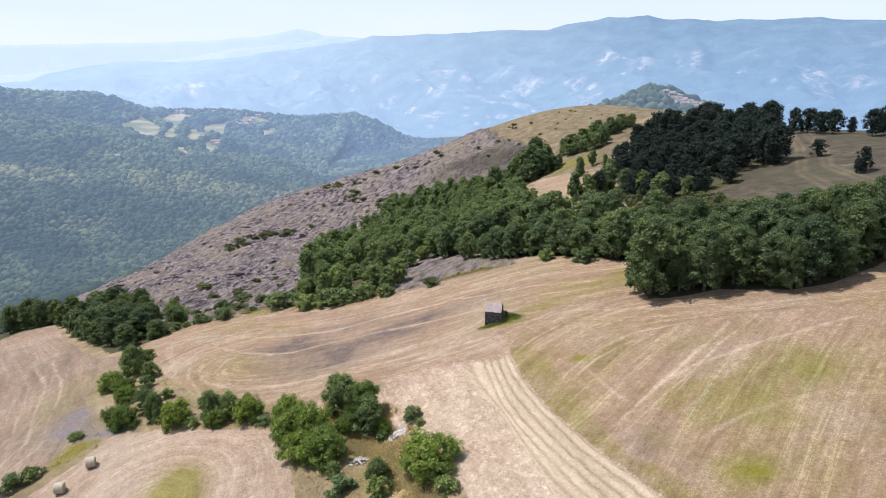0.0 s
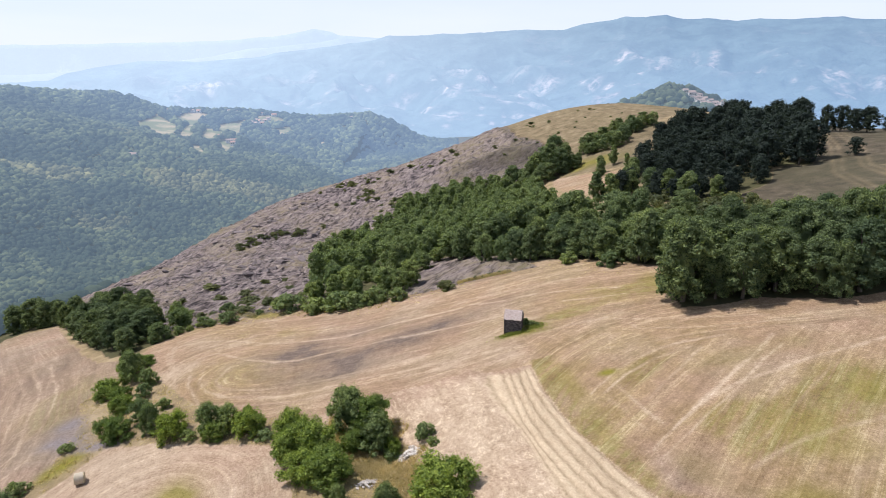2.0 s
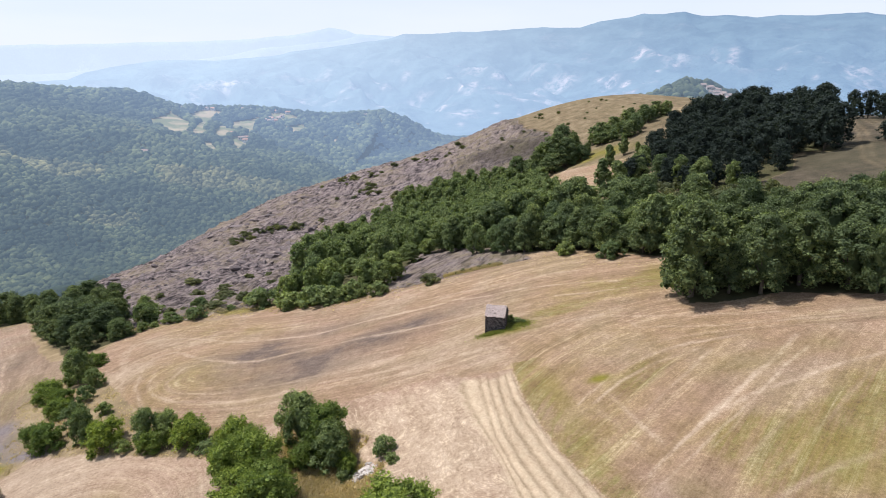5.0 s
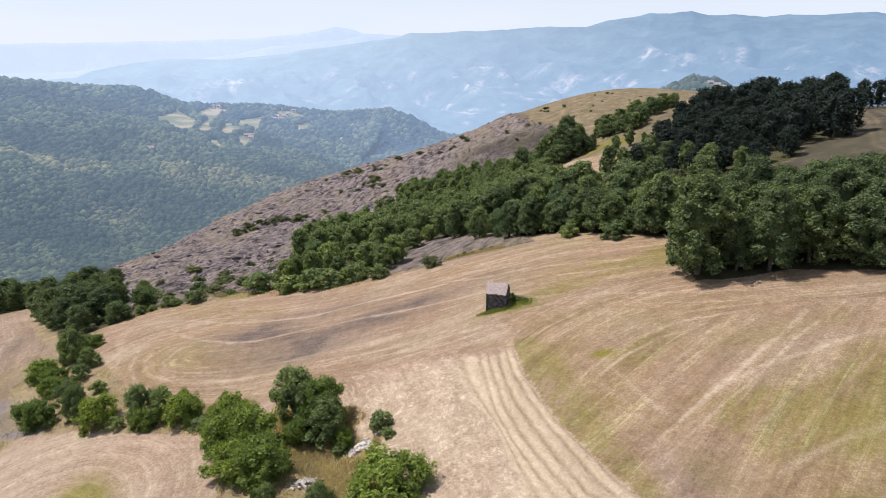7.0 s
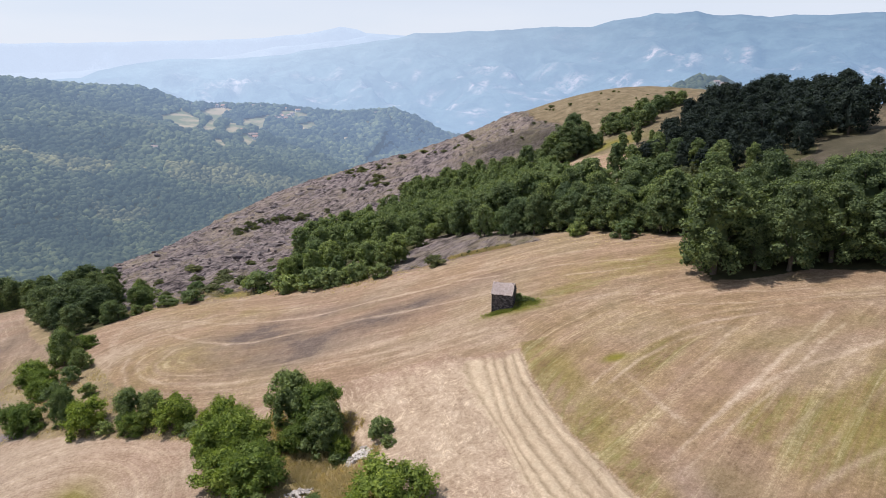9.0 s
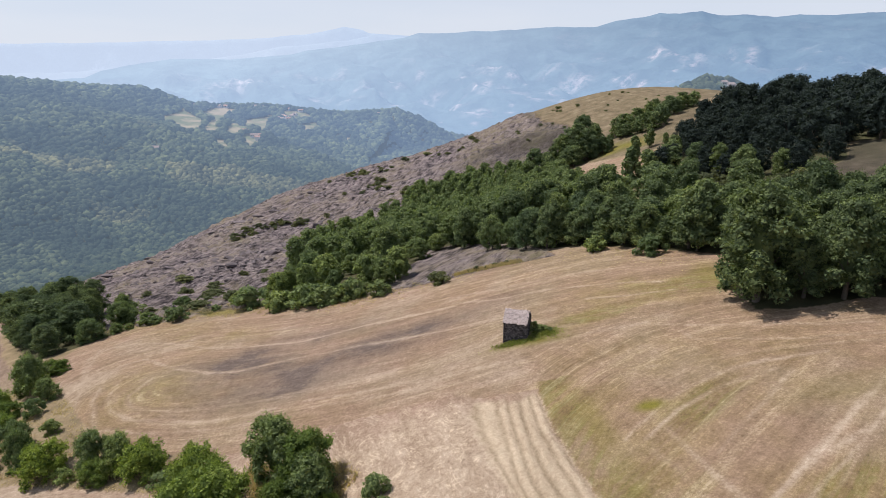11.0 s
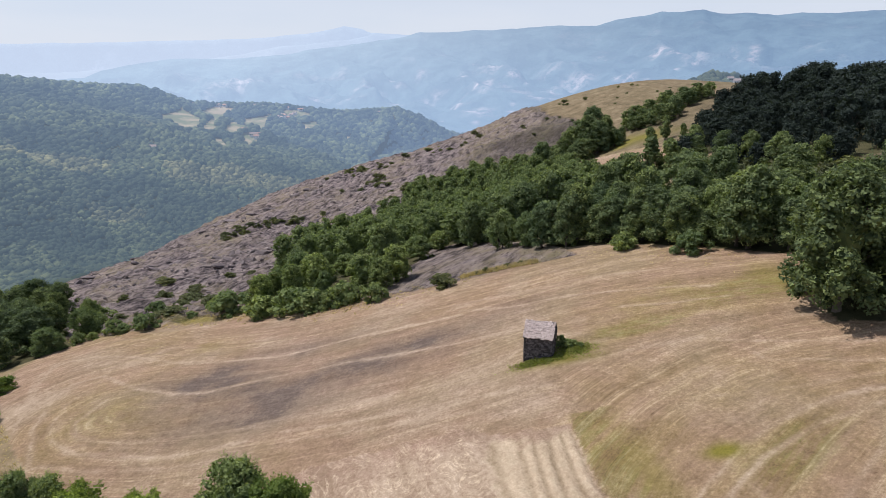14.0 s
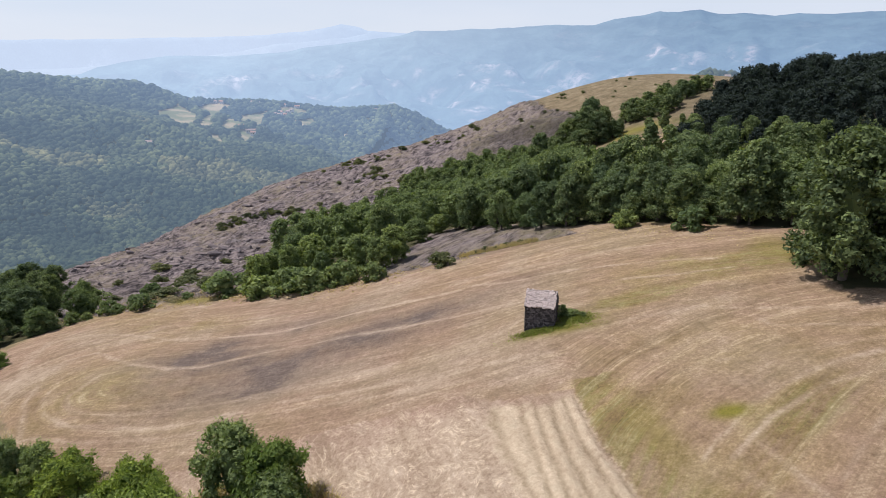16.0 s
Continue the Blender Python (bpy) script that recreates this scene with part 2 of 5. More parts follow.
def haze_emission(n, l, b, near, far, reach=None):
    """Summer haze painted as emission on distant country, stronger the farther off it lies."""
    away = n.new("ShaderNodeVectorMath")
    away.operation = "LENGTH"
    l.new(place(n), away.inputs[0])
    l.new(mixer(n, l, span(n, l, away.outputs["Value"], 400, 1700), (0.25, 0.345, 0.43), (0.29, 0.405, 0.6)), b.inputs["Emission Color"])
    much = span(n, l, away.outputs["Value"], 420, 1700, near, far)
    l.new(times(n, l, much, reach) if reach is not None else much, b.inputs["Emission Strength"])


def canopy_material(name, dark, light):
    """Woods across the valley: crowns that differ one by one, haze painted as emission."""
    m, n, l, b = material(name, 0.9, 0.05)
    isle = n.new("ShaderNodeNewGeometry").outputs["Random Per Island"]
    p = place(n)
    c = mixer(n, l, isle, dark, light)
    c = mixer(n, l, span(n, l, noise_of(n, l, p, 0.006, 5, 0.65), 0.44, 0.58, 0, 1.0), c, mixer(n, l, isle, tuple(1.5 * u for u in dark), tuple(u * v for u, v in zip(light, (1.6, 1.5, 1.3)))))
    c = mixer(n, l, span(n, l, noise_of(n, l, p, 0.01, 4), 0.48, 0.58, 0, 0.75), c, tuple(1.1 * u for u in dark))
    l.new(c, b.inputs["Base Color"])
    haze_emission(n, l, b, 0.22, 0.58)
    bumped(n, l, b, noise_of(n, l, p, 0.9, 3), 0.8, 1.2)
    return m


def plain_material(name, a, c, scale, rough=0.85, spec=0.2, bump=0.3, dist=0.03, piecewise=0.0):
    m, n, l, b = material(name, rough, spec)
    p = n.new("ShaderNodeTexCoord").outputs["Object"]
    v, w = noise_of(n, l, p, scale, 6, 0.7), noise_of(n, l, p, scale * 0.2, 3)
    x = mixer(n, l, span(n, l, v, 0.3, 0.7), a, c)
    x = mixer(n, l, span(n, l, w, 0.4, 0.7, 0, 0.5), x, tuple(0.65 * q for q in a))
    info = n.new("ShaderNodeObjectInfo")
    x = mixer(n, l, span(n, l, info.outputs["Random"], 0, 1, 0, 0.35), x, tuple(min(1, 1.3 * q) for q in c))
    if piecewise:
        isle = n.new("ShaderNodeNewGeometry").outputs["Random Per Island"]
        x = mixer(n, l, span(n, l, isle, 0.45, 1, 0, piecewise), x, tuple(1.5 * q for q in c))
        x = mixer(n, l, span(n, l, isle, 0.4, 0, 0, piecewise), x, tuple(0.7 * q for q in a))
    l.new(x, b.inputs["Base Color"])
    bumped(n, l, b, v, bump, dist)
    return m


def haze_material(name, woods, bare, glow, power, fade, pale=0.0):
    """Distant mountains, pale blue haze painted as emission; fade: how much paler towards the sun's side."""
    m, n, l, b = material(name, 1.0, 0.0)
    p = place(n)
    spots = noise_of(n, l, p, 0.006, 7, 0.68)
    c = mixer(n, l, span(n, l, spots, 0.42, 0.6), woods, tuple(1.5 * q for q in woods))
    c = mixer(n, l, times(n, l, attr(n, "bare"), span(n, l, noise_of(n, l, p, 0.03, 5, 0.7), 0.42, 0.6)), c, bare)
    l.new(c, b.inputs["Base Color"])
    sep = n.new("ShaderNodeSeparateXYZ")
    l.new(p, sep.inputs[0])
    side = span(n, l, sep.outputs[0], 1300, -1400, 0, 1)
    # the painted haze grows paler towards the mountains' foot
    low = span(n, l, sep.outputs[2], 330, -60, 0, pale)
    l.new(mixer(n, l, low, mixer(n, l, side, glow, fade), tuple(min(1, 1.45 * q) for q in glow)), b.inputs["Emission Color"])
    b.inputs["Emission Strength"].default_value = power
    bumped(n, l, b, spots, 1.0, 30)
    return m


GROUND = ground_material()
OAK = leaf_material("oak_leaves", (0.065, 0.092, 0.042), (0.23, 0.278, 0.12), 0.34)
FRESH = leaf_material("fresh_leaves", (0.085, 0.125, 0.03), (0.29, 0.355, 0.092), 0.38)
# leaves darkened to paint the cloud shade lying on the hilltop trees
CLOUD_SHADED = leaf_material("cloud_shaded_leaves", (0.022, 0.031, 0.027), (0.046, 0.06, 0.045), 0.25)
OLIVE = leaf_material("dusty_leaves", (0.085, 0.096, 0.045), (0.19, 0.2, 0.095))
EDGE_OAK = leaf_material("wood_edge_leaves", (0.043, 0.063, 0.031), (0.178, 0.222, 0.097), 0.3)
YOUNG = leaf_material("young_leaves", (0.09, 0.122, 0.047), (0.285, 0.338, 0.135), 0.36)
BARK = plain_material("bark", (0.06, 0.05, 0.04), (0.14, 0.115, 0.09), 6, bump=0.8, dist=0.05)
ROCK = plain_material("purple_rock", (0.065, 0.054, 0.055), (0.23, 0.19, 0.183), 1.6, bump=0.9, dist=0.15)
PALE_STONE = plain_material("pale_stone", (0.3, 0.265, 0.235), (0.58, 0.53, 0.48), 3)
HUT_STONE = plain_material("hut_stone", (0.035, 0.03, 0.03), (0.16, 0.138, 0.132), 5, bump=0.8, dist=0.05, piecewise=0.75)
SLATE = plain_material("roof_slab", (0.16, 0.125, 0.115), (0.5, 0.415, 0.375), 4, bump=0.9, dist=0.06)
MORTAR = plain_material("dark_joint", (0.025, 0.022, 0.02), (0.06, 0.05, 0.046), 6)
STRAW = plain_material("bale_straw", (0.34, 0.28, 0.18), (0.56, 0.48, 0.34), 9, bump=0.7, dist=0.04)
NET = plain_material("bale_wrap", (0.30, 0.25, 0.185), (0.46, 0.40, 0.31), 12)
PLASTER = plain_material("pale_plaster", (0.38, 0.35, 0.32), (0.55, 0.51, 0.48), 0.4)
TILE = plain_material("clay_tile", (0.2, 0.15, 0.13), (0.28, 0.215, 0.19), 0.8)
RED_TILE = plain_material("red_clay_tile", (0.25, 0.14, 0.105), (0.35, 0.215, 0.165), 0.8)
# far houses get their haze as emission too
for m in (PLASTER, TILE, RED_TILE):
    haze_emission(m.node_tree.nodes, m.node_tree.links, m.node_tree.nodes["Principled BSDF"], 0.2, 0.42)
QUOIN = plain_material("quoin_stone", (0.03, 0.027, 0.027), (0.11, 0.096, 0.092), 5)
DRY_GRASS = leaf_material("dry_grass", (0.38, 0.28, 0.14), (0.66, 0.52, 0.3), 0.4)
GREEN_GRASS = leaf_material("green_grass", (0.14, 0.165, 0.04), (0.3, 0.315, 0.10), 0.5)
PANE = plain_material("window_dark", (0.03, 0.035, 0.04), (0.06, 0.065, 0.07), 1.0, 0.3)
# brighter canopy colour paints the sunlight on the spur's crest
SUNLIT_CANOPY = canopy_material("spur_woods", (0.04, 0.046, 0.026), (0.15, 0.147, 0.075))
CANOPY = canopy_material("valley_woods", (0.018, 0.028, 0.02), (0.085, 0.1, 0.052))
# ranges that emit the colour of the haze before them
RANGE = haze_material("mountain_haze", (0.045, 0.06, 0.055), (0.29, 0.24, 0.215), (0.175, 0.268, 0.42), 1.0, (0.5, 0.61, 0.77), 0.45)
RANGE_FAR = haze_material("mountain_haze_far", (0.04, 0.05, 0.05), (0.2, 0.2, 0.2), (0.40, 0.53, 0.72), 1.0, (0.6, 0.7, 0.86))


# ---- relief ----
PLANE = (35.32, 15.09, -4.78)
BROAD = [-0.52, -2.89, -6.1, -13.71, -21.29, -7.38, 8.69, 13.52, -0.7, -1.9, 1.86, -8.08, -38.36, -45.48, -35.22, -28.15, -0.96, 1.0, 9.85, 15.92, 35.95, 33.94, 22.31, -9.56, -1.53, 2.58, 5.39, -12.45, -20.95, -0.32, -16.66, -28.93, 2.23, 6.72, 11.36, 14.38, 1.63, 37.28, 12.21, -14.8, 0.89, 4.36, 3.15, 10.84, 11.42, 16.48, 9.56, 6.93, -2.37, 1.64, 4.02, 2.59, -4.6, -14.23, -13.7, -1.61]
SMALL = [-0.87, -1.11, -0.85, 0.99, -0.76, 2.71, 3.56, -0.67, -2.8, -2.92, -2.81, -0.4, 0.93, 2.3, 2.44, 1.21, 0.11, -1.88, -0.01, -1.89, 0.45, -0.74, 0.72, -2.24]


def near_height(x, y):
    z = PLANE[0] + PLANE[1] * x / 100 + PLANE[2] * y / 100
    for k, v in enumerate(BROAD):
        z = z + v * np.exp(-((x + 335 - 97 * (k // 8)) ** 2 + (y + 60 - 97 * (k % 8)) ** 2) / (2 * 92.0**2))
    for k, v in enumerate(SMALL):
        z = z + v * np.exp(-((x + 80 - 32 * (k // 4)) ** 2 + (y - 56 - 32 * (k % 4)) ** 2) / (2 * 30.0**2))
    return z


def smooth(v, a, b):
    u = np.clip((v - a) / (b - a), 0, 1)
    return u * u * (3 - 2 * u)


def value_noise(x, y, seed=0):
    i, j = np.floor(x), np.floor(y)
    u, v = x - i, y - j
    u, v = u * u * (3 - 2 * u), v * v * (3 - 2 * v)

    def h(a, b):
        s = np.sin(a * 127.1 + b * 311.7 + seed * 74.7) * 43758.5453
        return s - np.floor(s)

    return (h(i, j) * (1 - u) + h(i + 1, j) * u) * (1 - v) + (h(i, j + 1) * (1 - u) + h(i + 1, j + 1) * u) * v


def fbm(x, y, size, octaves=4, seed=0):
    x, y = np.asarray(x, float) / size, np.asarray(y, float) / size
    out, a, total = 0, 1.0, 0.0
    for k in range(octaves):
        out, total = out + a * value_noise(x, y, seed + k), total + a
        x, y, a = 2.03 * x + 5.3, 2.03 * y - 1.7, a * 0.5
    return out / total - 0.5


def to_line(x, y, pts, along=False):
    """Distance to a line of points, and the height or the way along it."""
    best, high, gone = np.full(np.shape(x), 1e9), np.zeros(np.shape(x)), 0.0
    for a, b in zip(pts[:-1], pts[1:]):
        dx, dy = b[0] - a[0], b[1] - a[1]
        u = np.clip(((x - a[0]) * dx + (y - a[1]) * dy) / (dx * dx + dy * dy), 0, 1)
        d = np.hypot(x - a[0] - u * dx, y - a[1] - u * dy)
        if len(a) > 2:
            high = np.where(d < best, a[2] + u * (b[2] - a[2]), high)
        elif along:
            high = np.where(d < best, gone + u * math.hypot(dx, dy), high)
        best, gone = np.minimum(best, d), gone + math.hypot(dx, dy)
    return (best, high) if len(pts[0]) > 2 or along else best


# crests of the country behind: points of the ridge line, and how steeply it falls
LEFT_HILL = [(-1036, 949, 106), (-969, 1153, 100), (-843, 1250, 88), (-778, 1409, 71), (-737, 1543, 66), (-673, 1626, 29), (-478, 1747, 17), (-336, 1832, -5), (-202, 1852, 4), (-165, 1848, -10), (-130, 1838, -28), (-98, 1826, -50), (-64, 1812, -70), (60, 1790, -95)]
SPUR = [(-760, 720, 20), (-597, 850, -1), (-538, 880, -22), (-477, 905, -34), (-404, 915, -43), (-336, 940, -56), (-265, 965, -66), (-180, 985, -80)]
VILLAGE_HILL = [(140, 945, 40), (187, 930, 55), (230, 918, 66), (265, 907, 79), (285, 900, 89), (301, 894, 93), (318, 888, 88), (335, 881, 80), (354, 874, 73), (374, 866, 62), (420, 850, 40)]


def far_height(x, y):
    z = -82 + 26 * fbm(x, y, 300, 4, 3)
    for line, fall, soft in ((LEFT_HILL, 0.27, 60), (SPUR, 0.3, 40), (VILLAGE_HILL, 0.5, 10)):
        d, top = to_line(x, y, line)
        d = d + (190 if fall < 0.4 else 30) * fbm(x, y, 330, 4, 9) * smooth(d, 20, 220)
        h = top - fall * (np.sqrt(d * d + soft * soft) - soft)
        z = np.where(h > z, h, z) + 6 * np.exp(-np.abs(h - z) / 8)
    return z - 6


# outlines of the land's cover, in plan
SCREE = [(-62, 141), (-46, 139), (-33, 143), (-24, 150), (-29, 165), (-33, 196), (-37, 230), (-33, 252), (-26, 264), (-17, 280), (-14, 306), (-7, 318), (4, 312), (20, 284), (34, 280), (44, 296), (54, 318), (48, 350), (38, 372), (38, 440), (-120, 450), (-160, 380), (-150, 240), (-100, 185)]
BARE_BANK = [(-12, 135), (-4, 132), (10, 131), (19, 130), (17, 140), (12, 150), (4, 166), (-3, 168), (-6, 150)]
WOOD_MID = [(-31, 140), (-27, 138), (-20, 133.5), (-12, 134), (-7, 137), (-6.5, 150), (-3, 164), (2, 163), (7, 151), (11, 145), (15, 138.5), (22.5, 133), (31, 124), (39, 115), (46, 114), (54, 117), (54, 132), (46, 146), (37, 160), (32, 192), (35, 236), (38, 270), (34, 282), (24, 290), (16, 310), (3, 309), (-9, 313), (-18, 306), (-21, 278), (-30, 262), (-37, 252), (-41, 230), (-37, 196), (-33, 164)]
WOOD_RIGHT = [(35.2, 99.5), (35.4, 95.8), (38.5, 94.8), (43, 94.8), (47, 95.6), (52, 93.4), (57, 91.4), (62, 92), (70, 95), (84, 102), (96, 110), (84, 114), (66, 116), (50, 114), (40, 109)]
WOOD_DARK = [(57, 184), (66, 164), (84, 172), (92, 188), (100, 182), (110, 204), (126, 240), (138, 262), (130, 296), (110, 300), (92, 283), (78, 262), (66, 228)]
WOOD_TOP = [(60, 303), (68, 293), (78, 296), (87, 313), (102, 321), (99, 329), (84, 327), (70, 312)]
WOOD_LEFT = [(-92, 159), (-68, 127), (-62, 128), (-55, 138), (-62, 150), (-84, 170), (-110, 190), (-130, 200), (-126, 186), (-108, 180)]
UPLAND = [(36, 330), (60, 300), (84, 335), (104, 330), (140, 380), (110, 460), (20, 460), (34, 400)]
STRAW_FIELD = [(42.5, 262), (46, 273), (54.6, 263), (64.5, 246), (61.6, 224), (53, 204), (49, 205), (43, 243)]
HILL_FIELD = [(56, 165), (54, 120), (90, 112), (140, 104), (220, 150), (240, 420), (150, 340), (132, 275), (118, 240), (102, 206), (94, 186)]
FIELD_LOW = [(-52, 84), (-50, 89), (-37, 87.5), (-24, 84), (-19, 74), (-15, 60), (-15, 30), (-70, 30), (-62, 70)]
LEFT_FIELD = [(-62, 105), (-57, 122), (-70, 126), (-90, 152), (-108, 178), (-122, 176), (-112, 150), (-90, 110), (-72, 80), (-64, 72), (-56, 86), (-58, 98)]


def inside(x, y, poly, wobble=2.0, seed=0):
    """1 inside an outline, with a ragged soft edge."""
    x = x + wobble * 2 * fbm(x, y, 5 * wobble + 3, 3, seed + 31)
    y = y + wobble * 2 * fbm(x, y, 5 * wobble + 3, 3, seed + 47)
    hit = np.zeros(np.shape(x), bool)
    for (ax, ay), (bx, by) in zip(poly, poly[1:] + poly[:1]):
        hit ^= ((ay > y) != (by > y)) & (x < (bx - ax) * (y - ay) / (by - ay + 1e-12) + ax)
    return hit.astype(float)


# furrows between the windrows of the lower plot, and their outer edge
FURROWS = [
    [(6.1, 87.7), (7.0, 82.1), (9.3, 74.4), (10.0, 71.9), (11.1, 67.5), (12.4, 61.6), (17.5, 46)],
    [(8.4, 87.0), (9.0, 80.6), (9.8, 74.6), (11.0, 69.7), (12.7, 64.5), (14.2, 59.7), (19.3, 46)],
    [(9.3, 88.0), (9.9, 80.7), (10.8, 74.7), (12.2, 69.4), (14.1, 63.4), (15.6, 59.4), (21, 46)],
    [(10.5, 87.3), (11.0, 80.1), (11.9, 75.1), (13.1, 71.1), (14.7, 65.3), (16.3, 60.4), (22.5, 46)],
    [(11.5, 86.5), (12.2, 79.5), (13.4, 74.5), (14.6, 70.0), (16.1, 65.5), (17.5, 61.2), (24, 46)],
    [(12.2, 87.0), (13.0, 80.3), (14.1, 75.1), (15.3, 70.6), (17.0, 65.9), (18.7, 61.1), (25.5, 46)],
]


def beside(y, line):
    """How far out a line lies at each y."""
    return np.interp(y, [p[1] for p in line[::-1]], [p[0] for p in line[::-1]])


def windrow_number(x, y):
    """0 at the first furrow, 1 at the next, and so on."""
    sides = [beside(y, f) for f in FURROWS]
    out = (x - sides[0]) / (sides[1] - sides[0])
    for k in range(1, 5):
        out = np.where(x > sides[k], k + (x - sides[k]) / (sides[k + 1] - sides[k]), out)
    return out


SWATH_EDGE = FURROWS[-1]


def swell(x, y):
    """Small relief: stubble rows, windrows, broken rock."""
    scree = sum(inside(x + 3.5 * a, y + 3.5 * b, SCREE, 3) for a, b in ((0, 0), (1, 0), (-0.5, 0.87), (-0.5, -0.87), (-1, 0), (0.5, 0.87), (0.5, -0.87))) / 7
    rough = fbm(x, y, 14, 5, 2)
    z = scree * (2.6 * rough + 3.6 * np.abs(fbm(0.2 * x + 0.4 * y, 0.91 * x - 0.42 * y, 9, 5, 7)) + 2.2 * np.abs(fbm(x, y, 4, 3, 5)) + 1.6 * fbm(x, y, 2.4, 2, 6))
    z = z + 0.25 * fbm(x, y, 12, 3, 4)
    number = windrow_number(x, y)
    z = z + 0.2 * np.sin(np.pi * np.clip(number, 0, 5)) ** 2 * smooth(y, 44, 50) * (1 - smooth(y, 84, 89))
    z = z - 2.2 * np.exp(-(((x + 7.2) / 5.2) ** 2) - ((y - 78.5) / 6.5) ** 2)
    z = z + 0.75 * np.exp(-((x - 11) ** 2 + (y - 99.5) ** 2) / 28)
    z = z + 1.2 * fbm(x, y, 40, 3, 8) * smooth(np.hypot(x, y - 100), 60, 150)
    return z


def height(x, y):
    x, y = np.asarray(x, float), np.asarray(y, float)
    w = smooth(np.hypot(x - 5, y - 20), 520, 760)
    return near_height(x, y) * (1 - w) + far_height(x, y) * w + swell(x, y) * (1 - w)


def ground_at(x, y):
    return float(height(np.array([x]), np.array([y]))[0])


# clearings on the far hill, in plan
CLEARINGS = [
    [(-592, 1320), (-607, 1467), (-531, 1375), (-496, 1258), (-495, 1190)], [(-617, 1555), (-600, 1654), (-549, 1640), (-557, 1581), (-554, 1432)],
    [(-482, 1230), (-532, 1424), (-555, 1551), (-468, 1278)], [(-459, 1275), (-512, 1570), (-468, 1640), (-458, 1556), (-430, 1268)],
    [(-452, 1201), (-437, 1212), (-396, 1146), (-397, 1105)], [(-430, 1296), (-410, 1340), (-384, 1269), (-385, 1182)],
    [(-399, 1590), (-375, 1660), (-352, 1607), (-372, 1540)], [(-316, 1586), (-307, 1606), (-266, 1580), (-278, 1556)],
    [(-462, 1700), (-440, 1735), (-390, 1728), (-402, 1650), (-436, 1606)], [(-431, 1048), (-416, 1070), (-409, 1059), (-423, 1036)],
]


def open_land(x, y):
    out = np.zeros(x.shape, bool)
    for outline in CLEARINGS:
        out |= inside(x, y, outline, 4) > 0.5
    return out


# ---- the ground: one sheet out to the horizon ----
def mesh_from(name, verts, faces, mat, smooth_shade=True):
    me = bpy.data.meshes.new(name)
    me.from_pydata([], [], [])
    verts, faces = np.asarray(verts, np.float32), np.asarray(faces, np.int32)
    k = faces.shape[1]
    me.vertices.add(len(verts))
    me.vertices.foreach_set("co", verts.ravel())
    me.loops.add(faces.size)
    me.loops.foreach_set("vertex_index", faces.ravel())
    me.polygons.add(len(faces))
    me.polygons.foreach_set("loop_start", np.arange(0, faces.size, k, dtype=np.int32))
    me.polygons.foreach_set("use_smooth", np.full(len(faces), smooth_shade))
    me.update(calc_edges=True)
    me.validate()
    for one in mat if isinstance(mat, (list, tuple)) else [mat]:
        me.materials.append(one)
    return me


def float_attribute(me, name, values):
    me.attributes.new(name, "FLOAT", "POINT").data.foreach_set("value", np.asarray(values, np.float32))


def grid_faces(rows, cols, closed=False):
    i, j = np.meshgrid(np.arange(rows - 1), np.arange(cols if closed else cols - 1), indexing="ij")
    a, b = i * cols + j, i * cols + (j + 1) % cols
    return np.stack([a, a + cols, b + cols, b], -1).reshape(-1, 4)


HUB = (4.0, 18.0)
angles = np.radians(np.concatenate([np.arange(-50, 52, 0.2), np.arange(56, 308, 4)]))
radii = np.concatenate([np.linspace(0.02, 30, 14), np.arange(30.3, 135, 0.34), 135 * 1.0068 ** np.arange(1, 258), np.geomspace(790, 4900, 110)])
R, A = np.meshgrid(radii, angles, indexing="ij")
gx, gy = (HUB[0] + R * np.sin(A)).ravel(), (HUB[1] + R * np.cos(A)).ravel()
gz = height(gx, gy)
me = mesh_from("ground", np.stack([gx, gy, gz], -1), grid_faces(len(radii), len(angles), True), GROUND)
reach = np.hypot(gx, gy - 100)
wood = np.maximum.reduce([inside(gx, gy, w, 1.2) for w in (WOOD_MID, WOOD_RIGHT, WOOD_DARK, WOOD_TOP, WOOD_LEFT)])
scree = np.maximum(inside(gx, gy, SCREE, 3), inside(gx, gy, BARE_BANK, 1))
hillside = np.maximum(inside(gx, gy, UPLAND, 4), inside(gx, gy, HILL_FIELD, 2))
cropped = np.maximum.reduce([inside(gx, gy, f, 0.8) for f in (FIELD_LOW, LEFT_FIELD)])
low_edge = np.interp(gx, [-60, -53, -37, -31, -22, -16, -7, 0, 4, 10], [122, 112, 95, 92, 90, 84, 84, 70, 60, 40])
main_field = (gx > -60) & (gx < 110) & (gy < np.interp(gx, [-60, 12, 38, 50, 110], [150, 150, 125, 112, 112])) & (gy > low_edge + 1.5 * fbm(gx, gy, 5, 2)) & (gy > 30)
tilled = np.maximum(main_field.astype(float) * (1 - scree) * (1 - wood), np.maximum(cropped, inside(gx, gy, STRAW_FIELD, 1)))
valley = smooth(np.hypot(gx - 5, gy - 20), 430, 520)
valley = np.maximum(valley, ((gx < -120) & (tilled + scree < 0.5)).astype(float))
litter = np.maximum(wood, valley * (1 - open_land(gx, gy))) * (1 - scree)
dry = np.clip(1 - tilled - litter - scree, 0, 1)
float_attribute(me, "litter", litter)
float_attribute(me, "scree", scree)
meadow = open_land(gx, gy).astype(float)
float_attribute(me, "dry", dry * (1 - litter) * (1 - tilled) * (1 - meadow))
brow = inside(gx, gy, UPLAND, 4)
slope = inside(gx, gy, [(45, 276), (50, 302), (70, 322), (95, 337), (108, 318), (92, 280), (70, 250), (58, 262)], 2)
